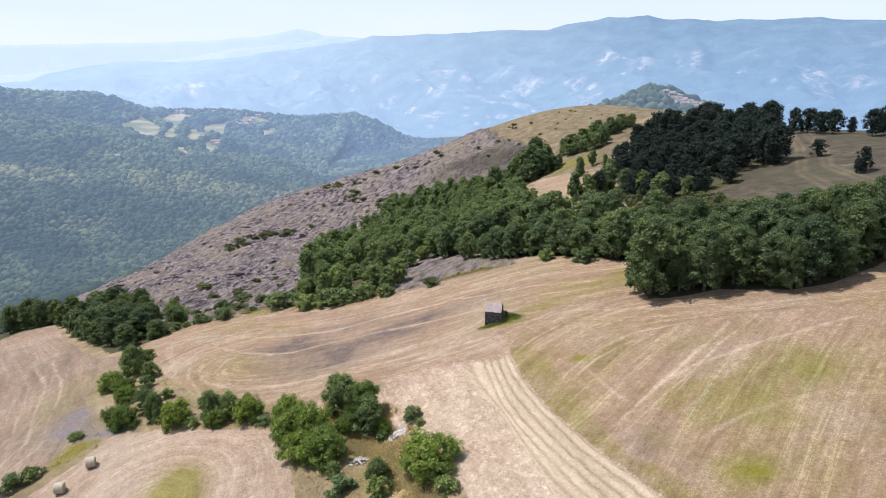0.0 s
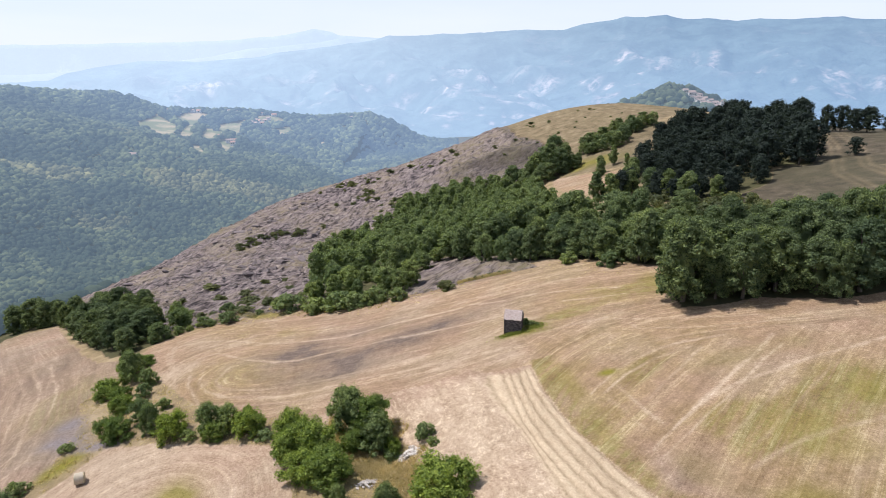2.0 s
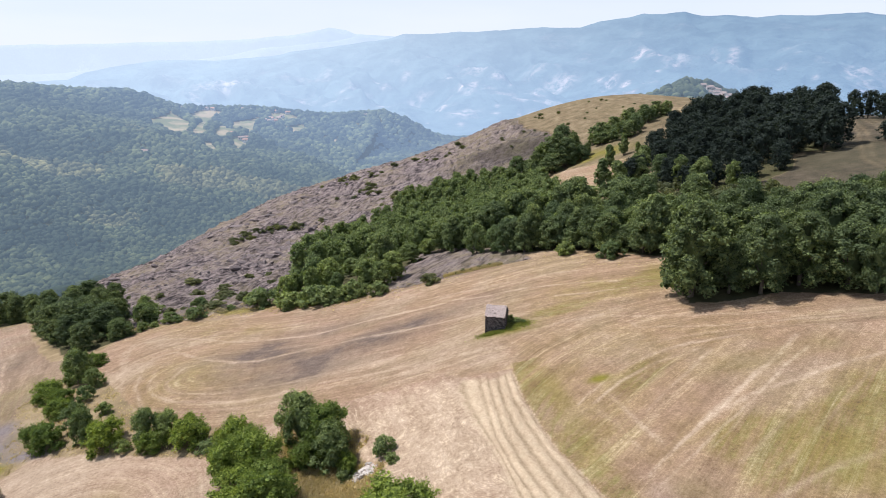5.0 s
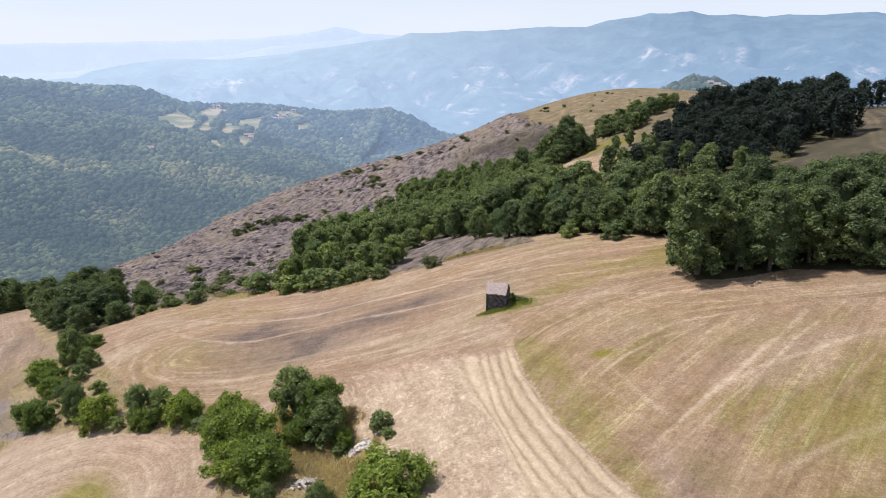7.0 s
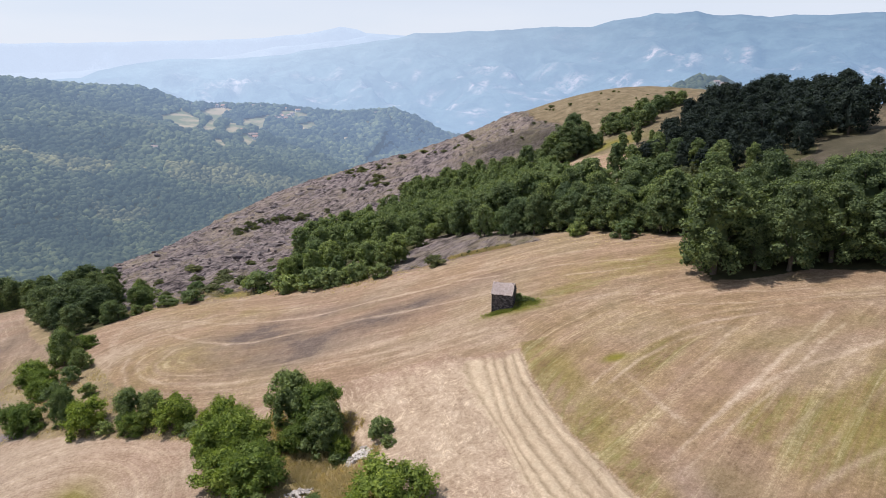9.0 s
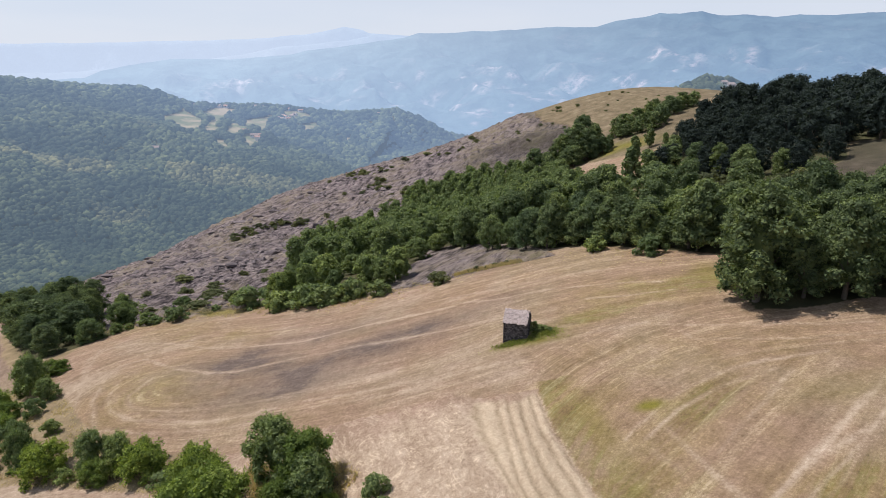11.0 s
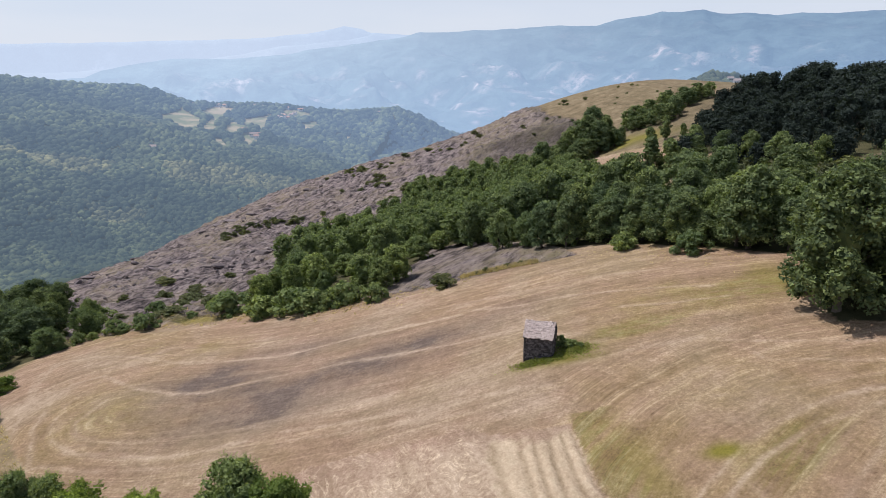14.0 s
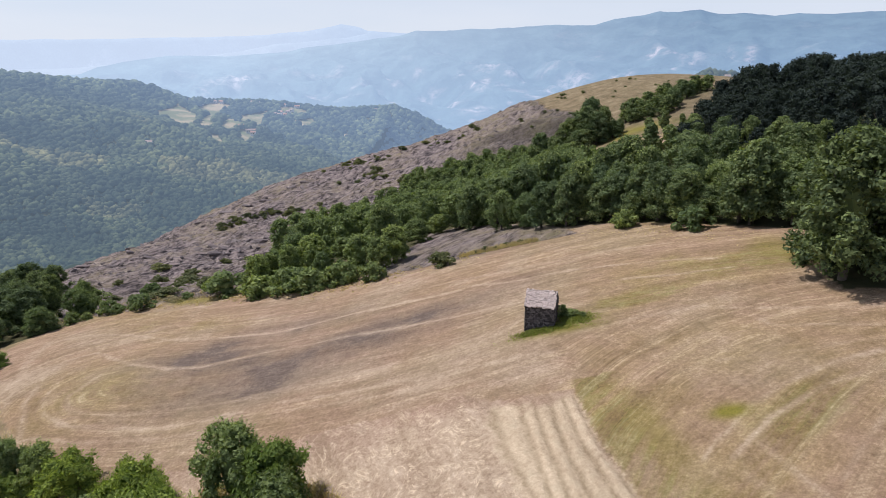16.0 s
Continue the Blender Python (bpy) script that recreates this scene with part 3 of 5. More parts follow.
dusk = 0.95 * np.exp(-((((gx - 30) / 30) ** 2 + ((gy - 334) / 22) ** 2) ** 2)) * np.clip(0.8 + 1.6 * fbm(gx, gy, 16, 4, 81), 0, 1)
# heath cover together with the cloud shade painted over the hill field
float_attribute(me, "heath_shade", np.maximum(np.maximum(0.92 * hillside - 0.55 * brow, 0.5 * slope), dusk) * (1 - litter) * (1 - tilled))
float_attribute(me, "meadow", meadow)
float_attribute(me, "untilled", 1 - tilled)
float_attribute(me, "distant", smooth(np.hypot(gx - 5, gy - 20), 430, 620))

# directions of mowing
SPINE = [(-34, 106), (-25, 104.6), (-16, 104), (-5, 104), (6, 104.6), (14, 105.4), (22, 105.6), (30, 105), (40, 103.4), (62, 100), (120, 98)]
ARC = [(13, 46), (14, 55), (15.5, 68), (17, 74), (19.4, 78.2), (22.8, 81.4), (27.7, 84.2), (32.6, 85.3), (38, 85.4), (60, 84), (120, 80)]
TRACK_ONE = [(14, 52), (24.7, 63.9), (33.9, 73.9), (43.2, 82.8), (60, 97)]
(loops, loops_on), (fan, fan_on), (arc, arc_on) = (to_line(gx, gy, s, True) for s in (SPINE, TRACK_ONE, ARC))
loops_on = loops_on + 8 * np.arctan2(gy - 106, gx + 34) * (gx < -34)
edge_x = beside(gy, SWATH_EDGE) + 0.15
low_top = np.interp(gx, [-12, -9, -6, -1, 4, 6, 8, 13], [89, 91.2, 91.2, 90.5, 90.6, 89.3, 88.6, 88]) + 1.6 * fbm(gx, gy, 4, 3, 33)
low_part = (gy < low_top) & (gx < edge_x)
side_row, side_on = to_line(gx, gy, [(-60, 60), (-67, 100), (-84, 134), (-112, 172), (-130, 190)], True)
on_left = inside(gx, gy, LEFT_FIELD, 0.8) > 0.5
for name, values in (
    ("loop_across", loops + 0.5 * fbm(gx, gy, 7, 2)), ("loop_along", loops_on),
    ("fan_across", 400 + 1.05 * fan + 0.12 * gx + 0.5 * fbm(gx, gy, 7, 2)), ("fan_along", fan_on),
    ("low_across", 200 + 0.91 * gx + 0.41 * gy + 3.4 * fbm(gx, gy, 8, 3, 14)), ("low_along", 0.91 * gy - 0.41 * gx + 3.4 * fbm(gx, gy, 7, 3, 18)),
    ("plot_across", np.where(on_left, 900 + side_row, 600 + to_line(gx, gy, [(-37, 72), (-34, 40)]))), ("plot_along", np.where(on_left, side_on, gy)),
    ("arc_across", 700 + arc + 0.5 * fbm(gx, gy, 7, 2)), ("arc_along", arc_on),
    ("in_arc", np.clip(0.5 + np.minimum(gx - np.maximum(edge_x, 12.5), np.interp(gx, [12, 30, 60], [96, 99, 95]) - gy) / 1.2, 0, 1)),
    ("in_fan", np.clip(0.5 + np.minimum(gx - edge_x, np.interp(gx, [p[0] for p in ARC], [p[1] for p in ARC]) - gy) / 1.2, 0, 1)),
    ("in_low", np.clip(0.5 + np.minimum(low_top - gy, edge_x - gx) / 1.2, 0, 1)),
    ("in_plot", cropped),
    ("windrow", windrow_number(gx, gy)),
    ("in_windrow", np.clip(0.5 + np.minimum(np.minimum(gx - beside(gy, FURROWS[0]) + 0.5, edge_x - gx), 87 + 4 * fbm(gx, gy, 2.5, 3, 44) - gy) / 2.2, 0, 1)),
    ("strewn", np.clip(0.5 + np.minimum(low_top - gy, beside(gy, FURROWS[0]) - gx) / 3.0, 0, 1) * main_field),
):
    float_attribute(me, name, values)

# pale lines left by the mower, and the windrows
# each: strength, half width, points
MOWN_LINES = [
    (0.8, 0.3, [(-46.5, 104.3), (-46.2, 107), (-50.4, 115.4), (-53.4, 122), (-52.2, 126), (-48.3, 126.4), (-41.2, 124), (-34.3, 119.7), (-29.5, 117.9), (-23.1, 117), (-18.5, 116.2), (-14.3, 116.9), (-8.9, 117.5), (-2.5, 116.3), (3.2, 115.7)]),
    (0.75, 0.3, [(-38.8, 97.3), (-43, 104.7), (-45.3, 111.6), (-45.6, 116), (-42.3, 117.8), (-36, 113), (-29.7, 109.5), (-25.2, 108.7), (-21.6, 109.4), (-16.8, 110), (-8.2, 109.7), (0.2, 108.1), (4.7, 107.6), (9.7, 107.1)]),
    (0.8, 0.32, [(-41.8, 107.5), (-41.3, 105), (-39.1, 101.8), (-35.6, 99.1), (-30.3, 97.4), (-25.2, 96.6), (-20.3, 96.3), (-16.7, 96.8)]),
    (0.65, 0.5, [(-44.8, 103.4), (-48.2, 111.6), (-51.5, 119), (-53.8, 126)]),
    (0.55, 0.25, [(-35.9, 119.8), (-27.9, 117.7), (-23.1, 117), (-18.6, 116.1)]),
    (0.35, 0.22, [(-48.4, 134.5), (-37.6, 128.6), (-28.2, 124.8), (-18, 122)]),
    (0.3, 0.2, [(-46, 131), (-37.6, 126.2), (-28.2, 122.4), (-18, 120)]),
    (0.35, 0.22, [(-47, 137), (-38, 131), (-28.2, 127), (-16, 124.5)]),
    (0.6, 0.3, [(-40.5, 96.5), (-37.3, 97.2), (-32.1, 95.6), (-23.1, 94.4), (-16, 94.6)]),
    (0.5, 0.3, [(-37.5, 110), (-38.5, 105), (-36, 101.5), (-30, 99.9), (-22, 99.3), (-13.9, 99.7), (-7.9, 99.5), (-2.1, 99.8)]),
    (0.35, 0.3, [(-41.5, 114), (-42.5, 110), (-40, 104)]),
    (0.8, 0.3, [(-13.3, 97.4), (-7.3, 96.5), (-3.1, 96.2), (2.4, 95.3), (6.9, 94.8), (11.5, 93.9)]),
    (0.55, 0.25, [(-12, 95.6), (-5, 94.6), (0.3, 93.8), (5, 93)]),
    (0.4, 0.25, [(-12, 103.5), (-4, 102.5), (4, 101.8)]),
    (0.6, 0.25, [(5.1, 99.4), (7.3, 99.8), (9.3, 100.8)]), (0.45, 0.25, [(4.6, 97.6), (7.3, 98.1), (9, 98.9)]),
    (0.75, 0.26, [(3.2, 117.2), (8.7, 114.3), (15.7, 113.3), (20.1, 111.8), (26.2, 109.6), (29.3, 108.1)]),
    (0.7, 0.24, [(19.9, 107.1), (24.2, 105.6), (29.8, 104.6)]),
    (0.65, 0.3, [(15.3, 96), (19.3, 97), (24.7, 96.7)]),
    (0.6, 0.24, [(25.6, 95.9), (30.1, 93.9), (35.6, 91.9), (46, 89.5)]),
    (0.55, 0.22, [(27.6, 92.8), (28.1, 91.4), (30.2, 90.6), (36.8, 88.4), (50, 87)]),
    (0.45, 0.25, [(-2, 121), (8, 118.6), (16.5, 118.4), (21.9, 117.2), (27, 116.2)]),
    (0.85, 0.28, [(18.5, 77), (19.4, 78.2), (22.8, 81.4), (27.7, 84.2), (32.6, 85.4), (38, 85.4)]),
    (0.65, 0.26, [(20.2, 76.6), (23.4, 79.9), (28, 82.3), (32.8, 83.6)]),
    (1.1, 0.27, [(22.5, 64.2), (25.1, 66.6), (29.4, 70.2), (33, 73.4), (38.1, 78.2), (43.7, 83.6)]),
    (0.8, 0.2, [(23.2, 62.9), (25.2, 64.5), (29.3, 68), (32.5, 70.6), (38, 75.9), (43.4, 80.9)]),
    (0.8, 0.32, [(29.2, 70), (30.9, 71.2), (36.2, 73.7), (40.1, 74.9), (43.2, 75.9), (47.9, 77.2), (60, 80)]),
    (0.6, 0.3, [(21.7, 78.2), (23.1, 73.1), (24.6, 68.2)]), (0.4, 0.26, [(20.3, 75.3), (21.3, 72.3), (22.7, 67.4)]),
    (0.55, 0.35, [(30.4, 58.4), (33, 59.7), (35.1, 60.6), (39.2, 61.8), (46, 63)]),
    (0.35, 0.25, [(22.6, 87.5), (28.7, 86.9), (35.1, 87.1), (41.1, 86.7), (49.4, 85.1)]),
    (0.4, 0.25, [(28.5, 66.2), (34, 71.4), (38.5, 74.6)]), (0.35, 0.25, [(29.8, 63.6), (37, 69.5), (42, 74.5)]), (0.35, 0.25, [(31.5, 61.5), (40, 68.5), (46, 74)]),
    (0.4, 0.25, [(24.5, 73.5), (29, 78), (34, 83)]), (0.3, 0.25, [(23.4, 75.6), (27.5, 79.5), (31.5, 83.4)]),
    (0.5, 0.35, [(38.5, 50.5), (42, 55), (48, 62)]), (0.4, 0.3, [(35, 50.5), (39, 56)]),
    (0.5, 0.4, [(-7.1, 90.5), (-4.3, 84.3), (-0.5, 76), (2.9, 68.7), (5, 63)]), (0.45, 0.3, [(-5.4, 87.2), (-2.4, 81.2), (1, 74.8), (4.5, 68)]), (0.4, 0.3, [(-3.2, 87.8), (0.1, 81.6), (3, 75.7)]),
    (0.7, 0.35, [(-51.3, 83), (-50, 87), (-37.1, 85.6), (-25, 82), (-20.5, 73.7), (-17, 63)]), (0.55, 0.3, [(-49, 82), (-47, 84.5), (-36, 82.5), (-27.5, 79), (-23.5, 71), (-21, 62)]),
    (0.45, 0.3, [(-45, 80), (-36, 79.5), (-30, 76), (-27, 70), (-25, 62)]), (0.8, 0.45, [(-53, 79), (-51, 82.5), (-47, 85.2)]),
    (0.6, 0.3, [(-15.1, 81.1), (-8.5, 74.7), (-4, 68.7), (-2, 62)]),
    (0.6, 0.35, [(-66, 80), (-62, 90), (-70, 112), (-84, 134)]), (0.5, 0.3, [(-72, 84), (-70, 96), (-80, 118), (-96, 140)]), (0.6, 0.35, [(-68, 80), (-65.5, 92), (-75, 115), (-90, 137)]), (0.4, 0.3, [(-78, 90), (-76, 100), (-86, 122)]),
]
straw = np.zeros(gx.shape)
for k, (much, half, line) in enumerate(MOWN_LINES):
    xs, ys = [p[0] for p in line], [p[1] for p in line]
    close = np.flatnonzero((gx > min(xs) - 3) & (gx < max(xs) + 3) & (gy > min(ys) - 3) & (gy < max(ys) + 3))
    cx, cy = gx[close], gy[close]
    d = to_line(cx + 0.6 * fbm(cx, cy, 5, 3, k), cy + 0.6 * fbm(cx, cy, 5, 3, k + 9), line)
    wide = half * (1 + 1.1 * fbm(cx, cy, 6, 2, k + 5))
    straw[close] = np.maximum(straw[close], much * np.clip(0.95 + 1.2 * fbm(cx, cy, 8, 2, k), 0.2, 1.15) * np.clip(0.85 + 1.5 * fbm(cx, cy, 1.3, 2, k + 3), 0.15, 1) * np.exp(-((d / wide) ** 2)))
fade = 1 - smooth(gy - low_top + 5 * fbm(gx, gy, 6, 3, 77), -5, 1)
straw = np.maximum(straw, 0.9 * fade * low_part * main_field * np.clip(0.85 + 1.3 * fbm(gx, gy, 6, 4, 70), 0, 1))
straw = np.maximum(straw, np.where(gx < -55, 0.12, 0.5) * cropped * np.clip(0.6 + 1.4 * fbm(gx, gy, 9, 4, 71), 0, 1))


def patch(x, y, rx, ry, turn=0.0):
    """A soft round patch of the plan."""
    c, s = math.cos(radians(turn)), math.sin(radians(turn))
    u, v = gx - x, gy - y
    return np.exp(-(((c * u + s * v) / rx) ** 2 + ((c * v - s * u) / ry) ** 2) ** 1.3 - 2.2 * fbm(gx, gy, 5, 3, 12))


worn = 0.8 * np.exp(-((to_line(gx + fbm(gx, gy, 4, 2, 3), gy, [(-13, 79.5), (-9.3, 75), (-6.5, 71), (-4, 66), (-3, 60), (-4, 50)]) / 1.0) ** 2))
ruts = np.zeros(gx.shape)
for line in ([(133, 240), (118, 205), (100, 170), (94, 140), (92, 118)], [(138, 238), (124, 204), (108, 172), (104, 140), (104, 112)], [(112, 170), (128, 150), (150, 140)]):
    for side in (-1.1, 1.1):
        ruts = np.maximum(ruts, np.clip(0.22 + 0.5 * fbm(gx, gy, 8, 3, 41), 0, 0.45) * np.exp(-((to_line(gx + side, gy, line) / 0.6) ** 2)))
for p, much in (((15.9, 99.4, 1.6, 0.5, 12), 1.0), ((14.6, 96.2, 1.0, 0.35, 8), 0.9), ((3.4, 118.8, 1.8, 0.7, 10), 0.9), ((5.6, 119.3, 1.2, 0.4, 10), 0.8), ((30.7, 118, 2.0, 0.8, -30), 0.9), ((-47, 111, 2.2, 4, -15), 0.5)):
    straw = np.maximum(straw, much * np.clip(patch(*p), 0, 1))
float_attribute(me, "straw", np.clip(np.maximum(straw * tilled, np.maximum(worn, ruts) * (1 - tilled)), 0, 1))


green = 0.22 + 0.8 * fbm(gx, gy, 24, 3, 21)
turn_end = np.exp(-((gx + 36) ** 2 + (gy - 107) ** 2) / 110)
green = green + 0.5 * turn_end - 0.6 * low_part
green = green + (0.3 + 0.5 * fbm(gx, gy, 9, 3, 23)) * smooth(gx - edge_x + 7 * fbm(gx, gy, 7, 3, 16) * (gy > 86), -1 - 4 * (gy > 86), 0.5 + 6 * (gy > 86)) * main_field * (1 - 0.7 * smooth(gy + 9 * fbm(gx, gy, 9, 3, 15), 90, 103))
green = green + 0.75 * np.exp(-(((gx - edge_x - 1.6 - 1.5 * fbm(gx, gy, 6, 2, 27)) / 1.5) ** 2)) * (gy < 89)
for p, much in (((19, 101, 5, 1.6, 8), 0.7), ((36, 107, 6, 4, 0), 0.8), ((-36, 127, 14, 5, -28), 0.45), ((24, 106, 12, 6, -8), 0.35), ((32, 67.5, 4.5, 2.5, 45), 0.7), ((38.5, 65, 5, 3.5, 40), 0.75), ((32, 62, 4, 2, 30), 0.6), ((46, 70, 7, 4, 40), 0.6), ((26, 80, 4, 2.2, 30), 0.45), ((29, 74, 5, 4, 45), -0.7), ((24, 60, 5, 6, 20), -0.9), ((40, 80, 5, 4, 30), -0.3), ((64, 98, 8, 3, 0), 0.8), ((-64, 106, 7, 12, 20), 0.9)):
    green = green + much * np.clip(patch(*p), 0, 1.2)
float_attribute(me, "green", np.clip(green, 0, 1) * tilled)
lush = np.zeros(gx.shape)
for p, much in (((21.4, 81.2, 1.3, 0.8, 0), 0.9), ((32.5, 52.5, 3.2, 2.6, 0), 1.0), ((12.6, 97.2, 3.6, 0.9, -4), 0.95), ((15, 98.6, 1.8, 1.2, 10), 0.8), ((-34, 73, 4, 6, 0), 0.75), ((60, 281, 14, 9, -40), 0.75), ((-12, 76, 3, 7, 25), 0.4), ((-6, 66, 3, 5, 20), 0.35), ((-55, 86.5, 1.8, 3.5, -30), 0.9), ((17.4, 76, 1.1, 8, 8), 0.42), ((48, 68, 5, 3, 40), 0.45), ((38, 62, 3, 6, 30), 0.25), ((26, 60, 2, 5, 20), 0.25), ((40, 80, 8, 2, 10), 0.22), ((66, 98, 8, 2, 0), 0.5), ((36, 109, 3, 5, 20), 0.35), ((-41, 140.3, 8, 1.8, -8), 0.65), ((-54, 137.5, 4, 1.2, -8), 0.4)):
    lush = np.maximum(lush, much * np.clip(patch(*p), 0, 1))
float_attribute(me, "lush", lush)
# these broad patches paint a passing cloud's shadow into the soil tone
soil_shade = 0.34 * patch(-28, 112, 9, 3.6, -10) + 0.5 * patch(-19, 104, 11, 6, 15) + 0.42 * patch(-6, 107, 17, 5, 12) + 0.3 * patch(3, 112, 10, 4, 8) + 0.35 * patch(-14, 118, 9, 3, 0)  + 0.3 * patch(-24, 113, 10, 5, 10) + 0.4 * patch(2, 132, 12, 3, 0)
soil_shade = np.maximum(soil_shade, inside(gx, gy, LEFT_FIELD, 0.8) * np.clip(0.45 + 0.9 * fbm(gx, gy, 16, 3, 66), 0, 0.8))
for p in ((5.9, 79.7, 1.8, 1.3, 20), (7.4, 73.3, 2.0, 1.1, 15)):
    soil_shade = np.maximum(soil_shade, 0.5 * patch(*p))
soil_shade = np.maximum(soil_shade, 0.2 * patch(24, 60, 4, 4, 30))
float_attribute(me, "soil_shade", np.clip(soil_shade, 0, 1) * tilled)
float_attribute(me, "bare_soil", np.clip(1.0 * patch(-59.5, 96, 3, 3.5, 0) + 0.9 * patch(-58, 92.5, 4, 1.8, 0) + 0.7 * patch(-52, 90, 5, 1.2, 0) + 0.5 * patch(-56, 140, 5, 3, -8), 0, 1))
tagged(new("ground", me), "hilly ground of mown stubble, stony slope and woods", "ground", kind="structure")


# ---- parts and pieces ----
def part(name, data, parent, label=""):
    ob = new(name, data)
    ob.parent = parent
    return tagged(ob, label)


def thing(name, x, y, z, turn, label, category, group="", size=1.0):
    ob = new(name)
    ob.empty_display_size = 0.2
    ob.matrix_world = Matrix.LocRotScale((x, y, z), Euler((0, 0, turn)), (size,) * 3 if isinstance(size, (int, float)) else size)
    return tagged(ob, label, category, group)


def ico(subdivisions):
    bm = bmesh.new()
    bmesh.ops.create_icosphere(bm, subdivisions=subdivisions, radius=1.0)
    v = np.array([p.co[:] for p in bm.verts])
    f = np.array([[p.index for p in q.verts] for q in bm.faces])
    bm.free()
    return v, f


SMALL_BALL, SMALL_BALL_F = ico(2)
TINY_BALL, TINY_BALL_F = ico(1)


def tube(path, radius, sides=7):
    """Tapered limb along a path; radius: one value for each point."""
    rows = []
    for k, (p, r) in enumerate(zip(path, radius)):
        ahead = Vector(path[min(k + 1, len(path) - 1)]) - Vector(path[max(k - 1, 0)])
        q = ahead.to_track_quat("Z", "X")
        rows += [Vector(p) + q @ Vector((r * math.cos(t), r * math.sin(t), 0)) for t in np.linspace(0, 2 * math.pi, sides, endpoint=False)]
    return np.array([v[:] for v in rows]), grid_faces(len(path), sides, True)


def joined(pieces):
    """Joins (verts, faces) of one face size."""
    v, f, n = [], [], 0
    for a, b in pieces:
        v.append(a)
        f.append(np.asarray(b) + n)
        n += len(a)
    return np.concatenate(v), np.concatenate(f)


def tree_meshes(seed, tall, wide, bole, clumps, leaves, leaf, mat, peak=1.0, lump=(0.15, 0.27), fine=False, shoots=0):
    """Trunk and crown of one broadleaf. bole: share of the height without leaves; peak: how pointed the crown is."""
    rng = np.random.default_rng(seed)
    top = Vector((rng.normal(0, 0.04 * tall), rng.normal(0, 0.04 * tall), tall * 0.8))
    path = [Vector((0, 0, -0.6)), Vector((0, 0, 0.0))] + [top * u + Vector((rng.normal(0, 0.012), rng.normal(0, 0.012), 0)) * tall for u in (0.25, 0.5, 0.75, 1)]
    thick = 0.022 * tall
    wood = [tube(path, [1.5 * thick, 1.25 * thick, thick, 0.75 * thick, 0.5 * thick, 0.15 * thick])]
    puffs, bulges = [], rng.uniform(0, 6.28, 4)
    for k in range(clumps):
        s = (k + rng.random()) / clumps
        u = bole + (1 - bole) * (0.05 + 0.9 * s**0.9)
        a = 2.39996 * k + rng.normal(0, 0.5)
        bulge = 1 + 0.16 * math.sin(2 * a + bulges[0]) + 0.13 * math.sin(3 * a + 5 * s + bulges[1])
        reach = wide * bulge * (max(0.02, 1 - abs(2 * s - 0.75) ** 2.3 / 1.9)) ** (0.55 * peak) * (1 - 0.35 * (peak - 1) * s)
        d = reach * (0.3 + 0.62 * math.sqrt(rng.random()))
        puffs.append((np.array([d * math.cos(a), d * math.sin(a), u * tall * 0.97]), wide * rng.uniform(*lump)))
    for c, r in puffs[:: max(1, clumps // 8)]:
        base = top * min(0.95, max(0.12, (c[2] / tall) * 0.6))
        wood.append(tube([base, base.lerp(Vector(c), 0.5) + Vector((0, 0, 0.03 * tall)), Vector(c)], [0.35 * thick, 0.22 * thick, 0.06 * thick], 5))
    tv, tf = joined(wood)
    core, blades = [], []
    middle = max(0.0, bole) * tall
    for h, w in ((0.3, 0.28), (0.52, 0.32), (0.74, 0.2)):
        uneven = 1 + 0.3 * (rng.random(len(SMALL_BALL)) - 0.5)
        core.append(((0, 0, middle + h * (tall - middle)) + SMALL_BALL * (wide * w * uneven)[:, None] * (1, 1, 0.2 * (tall - middle) / (wide * w)), SMALL_BALL_F))
    for c, r in puffs:
        uneven = 1 + 0.5 * (rng.random(len(TINY_BALL)) - 0.5)
        core.append((c + TINY_BALL * (0.6 * r * uneven)[:, None] * (1, 1, 0.8), TINY_BALL_F))
        m = int(leaves * (r / (0.21 * wide)) ** 2)
        d = rng.normal(size=(m, 3))
        d[:, 2] += 0.35
        d /= np.linalg.norm(d, axis=1)[:, None]
        o = c + d * (1.08, 1.08, 0.78) * (r * (0.68 + 0.3 * rng.random(m) + 0.24 * np.abs(rng.normal(size=m))))[:, None]
        up = d + 0.62 * rng.normal(size=(m, 3)) + (0, 0, 0.35)
        up /= np.linalg.norm(up, axis=1)[:, None]
        side = np.cross(up, rng.normal(size=(m, 3)))
        side /= np.linalg.norm(side, axis=1)[:, None]
        fore = np.cross(up, side)
        w = (leaf * rng.uniform(0.6, 1.4, m))[:, None]
        if fine:
            q = np.stack([o - 0.75 * w * fore, o + 0.42 * w * side + 0.12 * w * up, o + 0.75 * w * fore, o - 0.42 * w * side + 0.12 * w * up], 1).reshape(-1, 3)
            f = np.arange(4 * m).reshape(-1, 4)
            f = np.concatenate([f[:, [0, 1, 2]], f[:, [0, 2, 3]]])
        else:
            q = np.stack([o - 0.7 * w * fore, o + 0.55 * w * side + 0.3 * w * fore, o - 0.55 * w * side + 0.4 * w * fore], 1).reshape(-1, 3)
            f = np.arange(3 * m).reshape(-1, 3)
        blades.append((q, f))
    if shoots:
        for c, r in puffs:
            if c[2] < 0.3 * tall:
                continue
            for _ in range(shoots):
                d = Vector((*(c[:2] / wide + rng.normal(0, 0.35, 2)), 1.1)).normalized()
                base, reach = Vector(c) + d * r * 0.6, r * rng.uniform(0.5, 1.3)
                for k in range(7):
                    o = base + d * reach * (k + 1) / 7
                    side = d.cross(Vector(rng.normal(size=3))).normalized() * leaf * rng.uniform(0.3, 0.5)
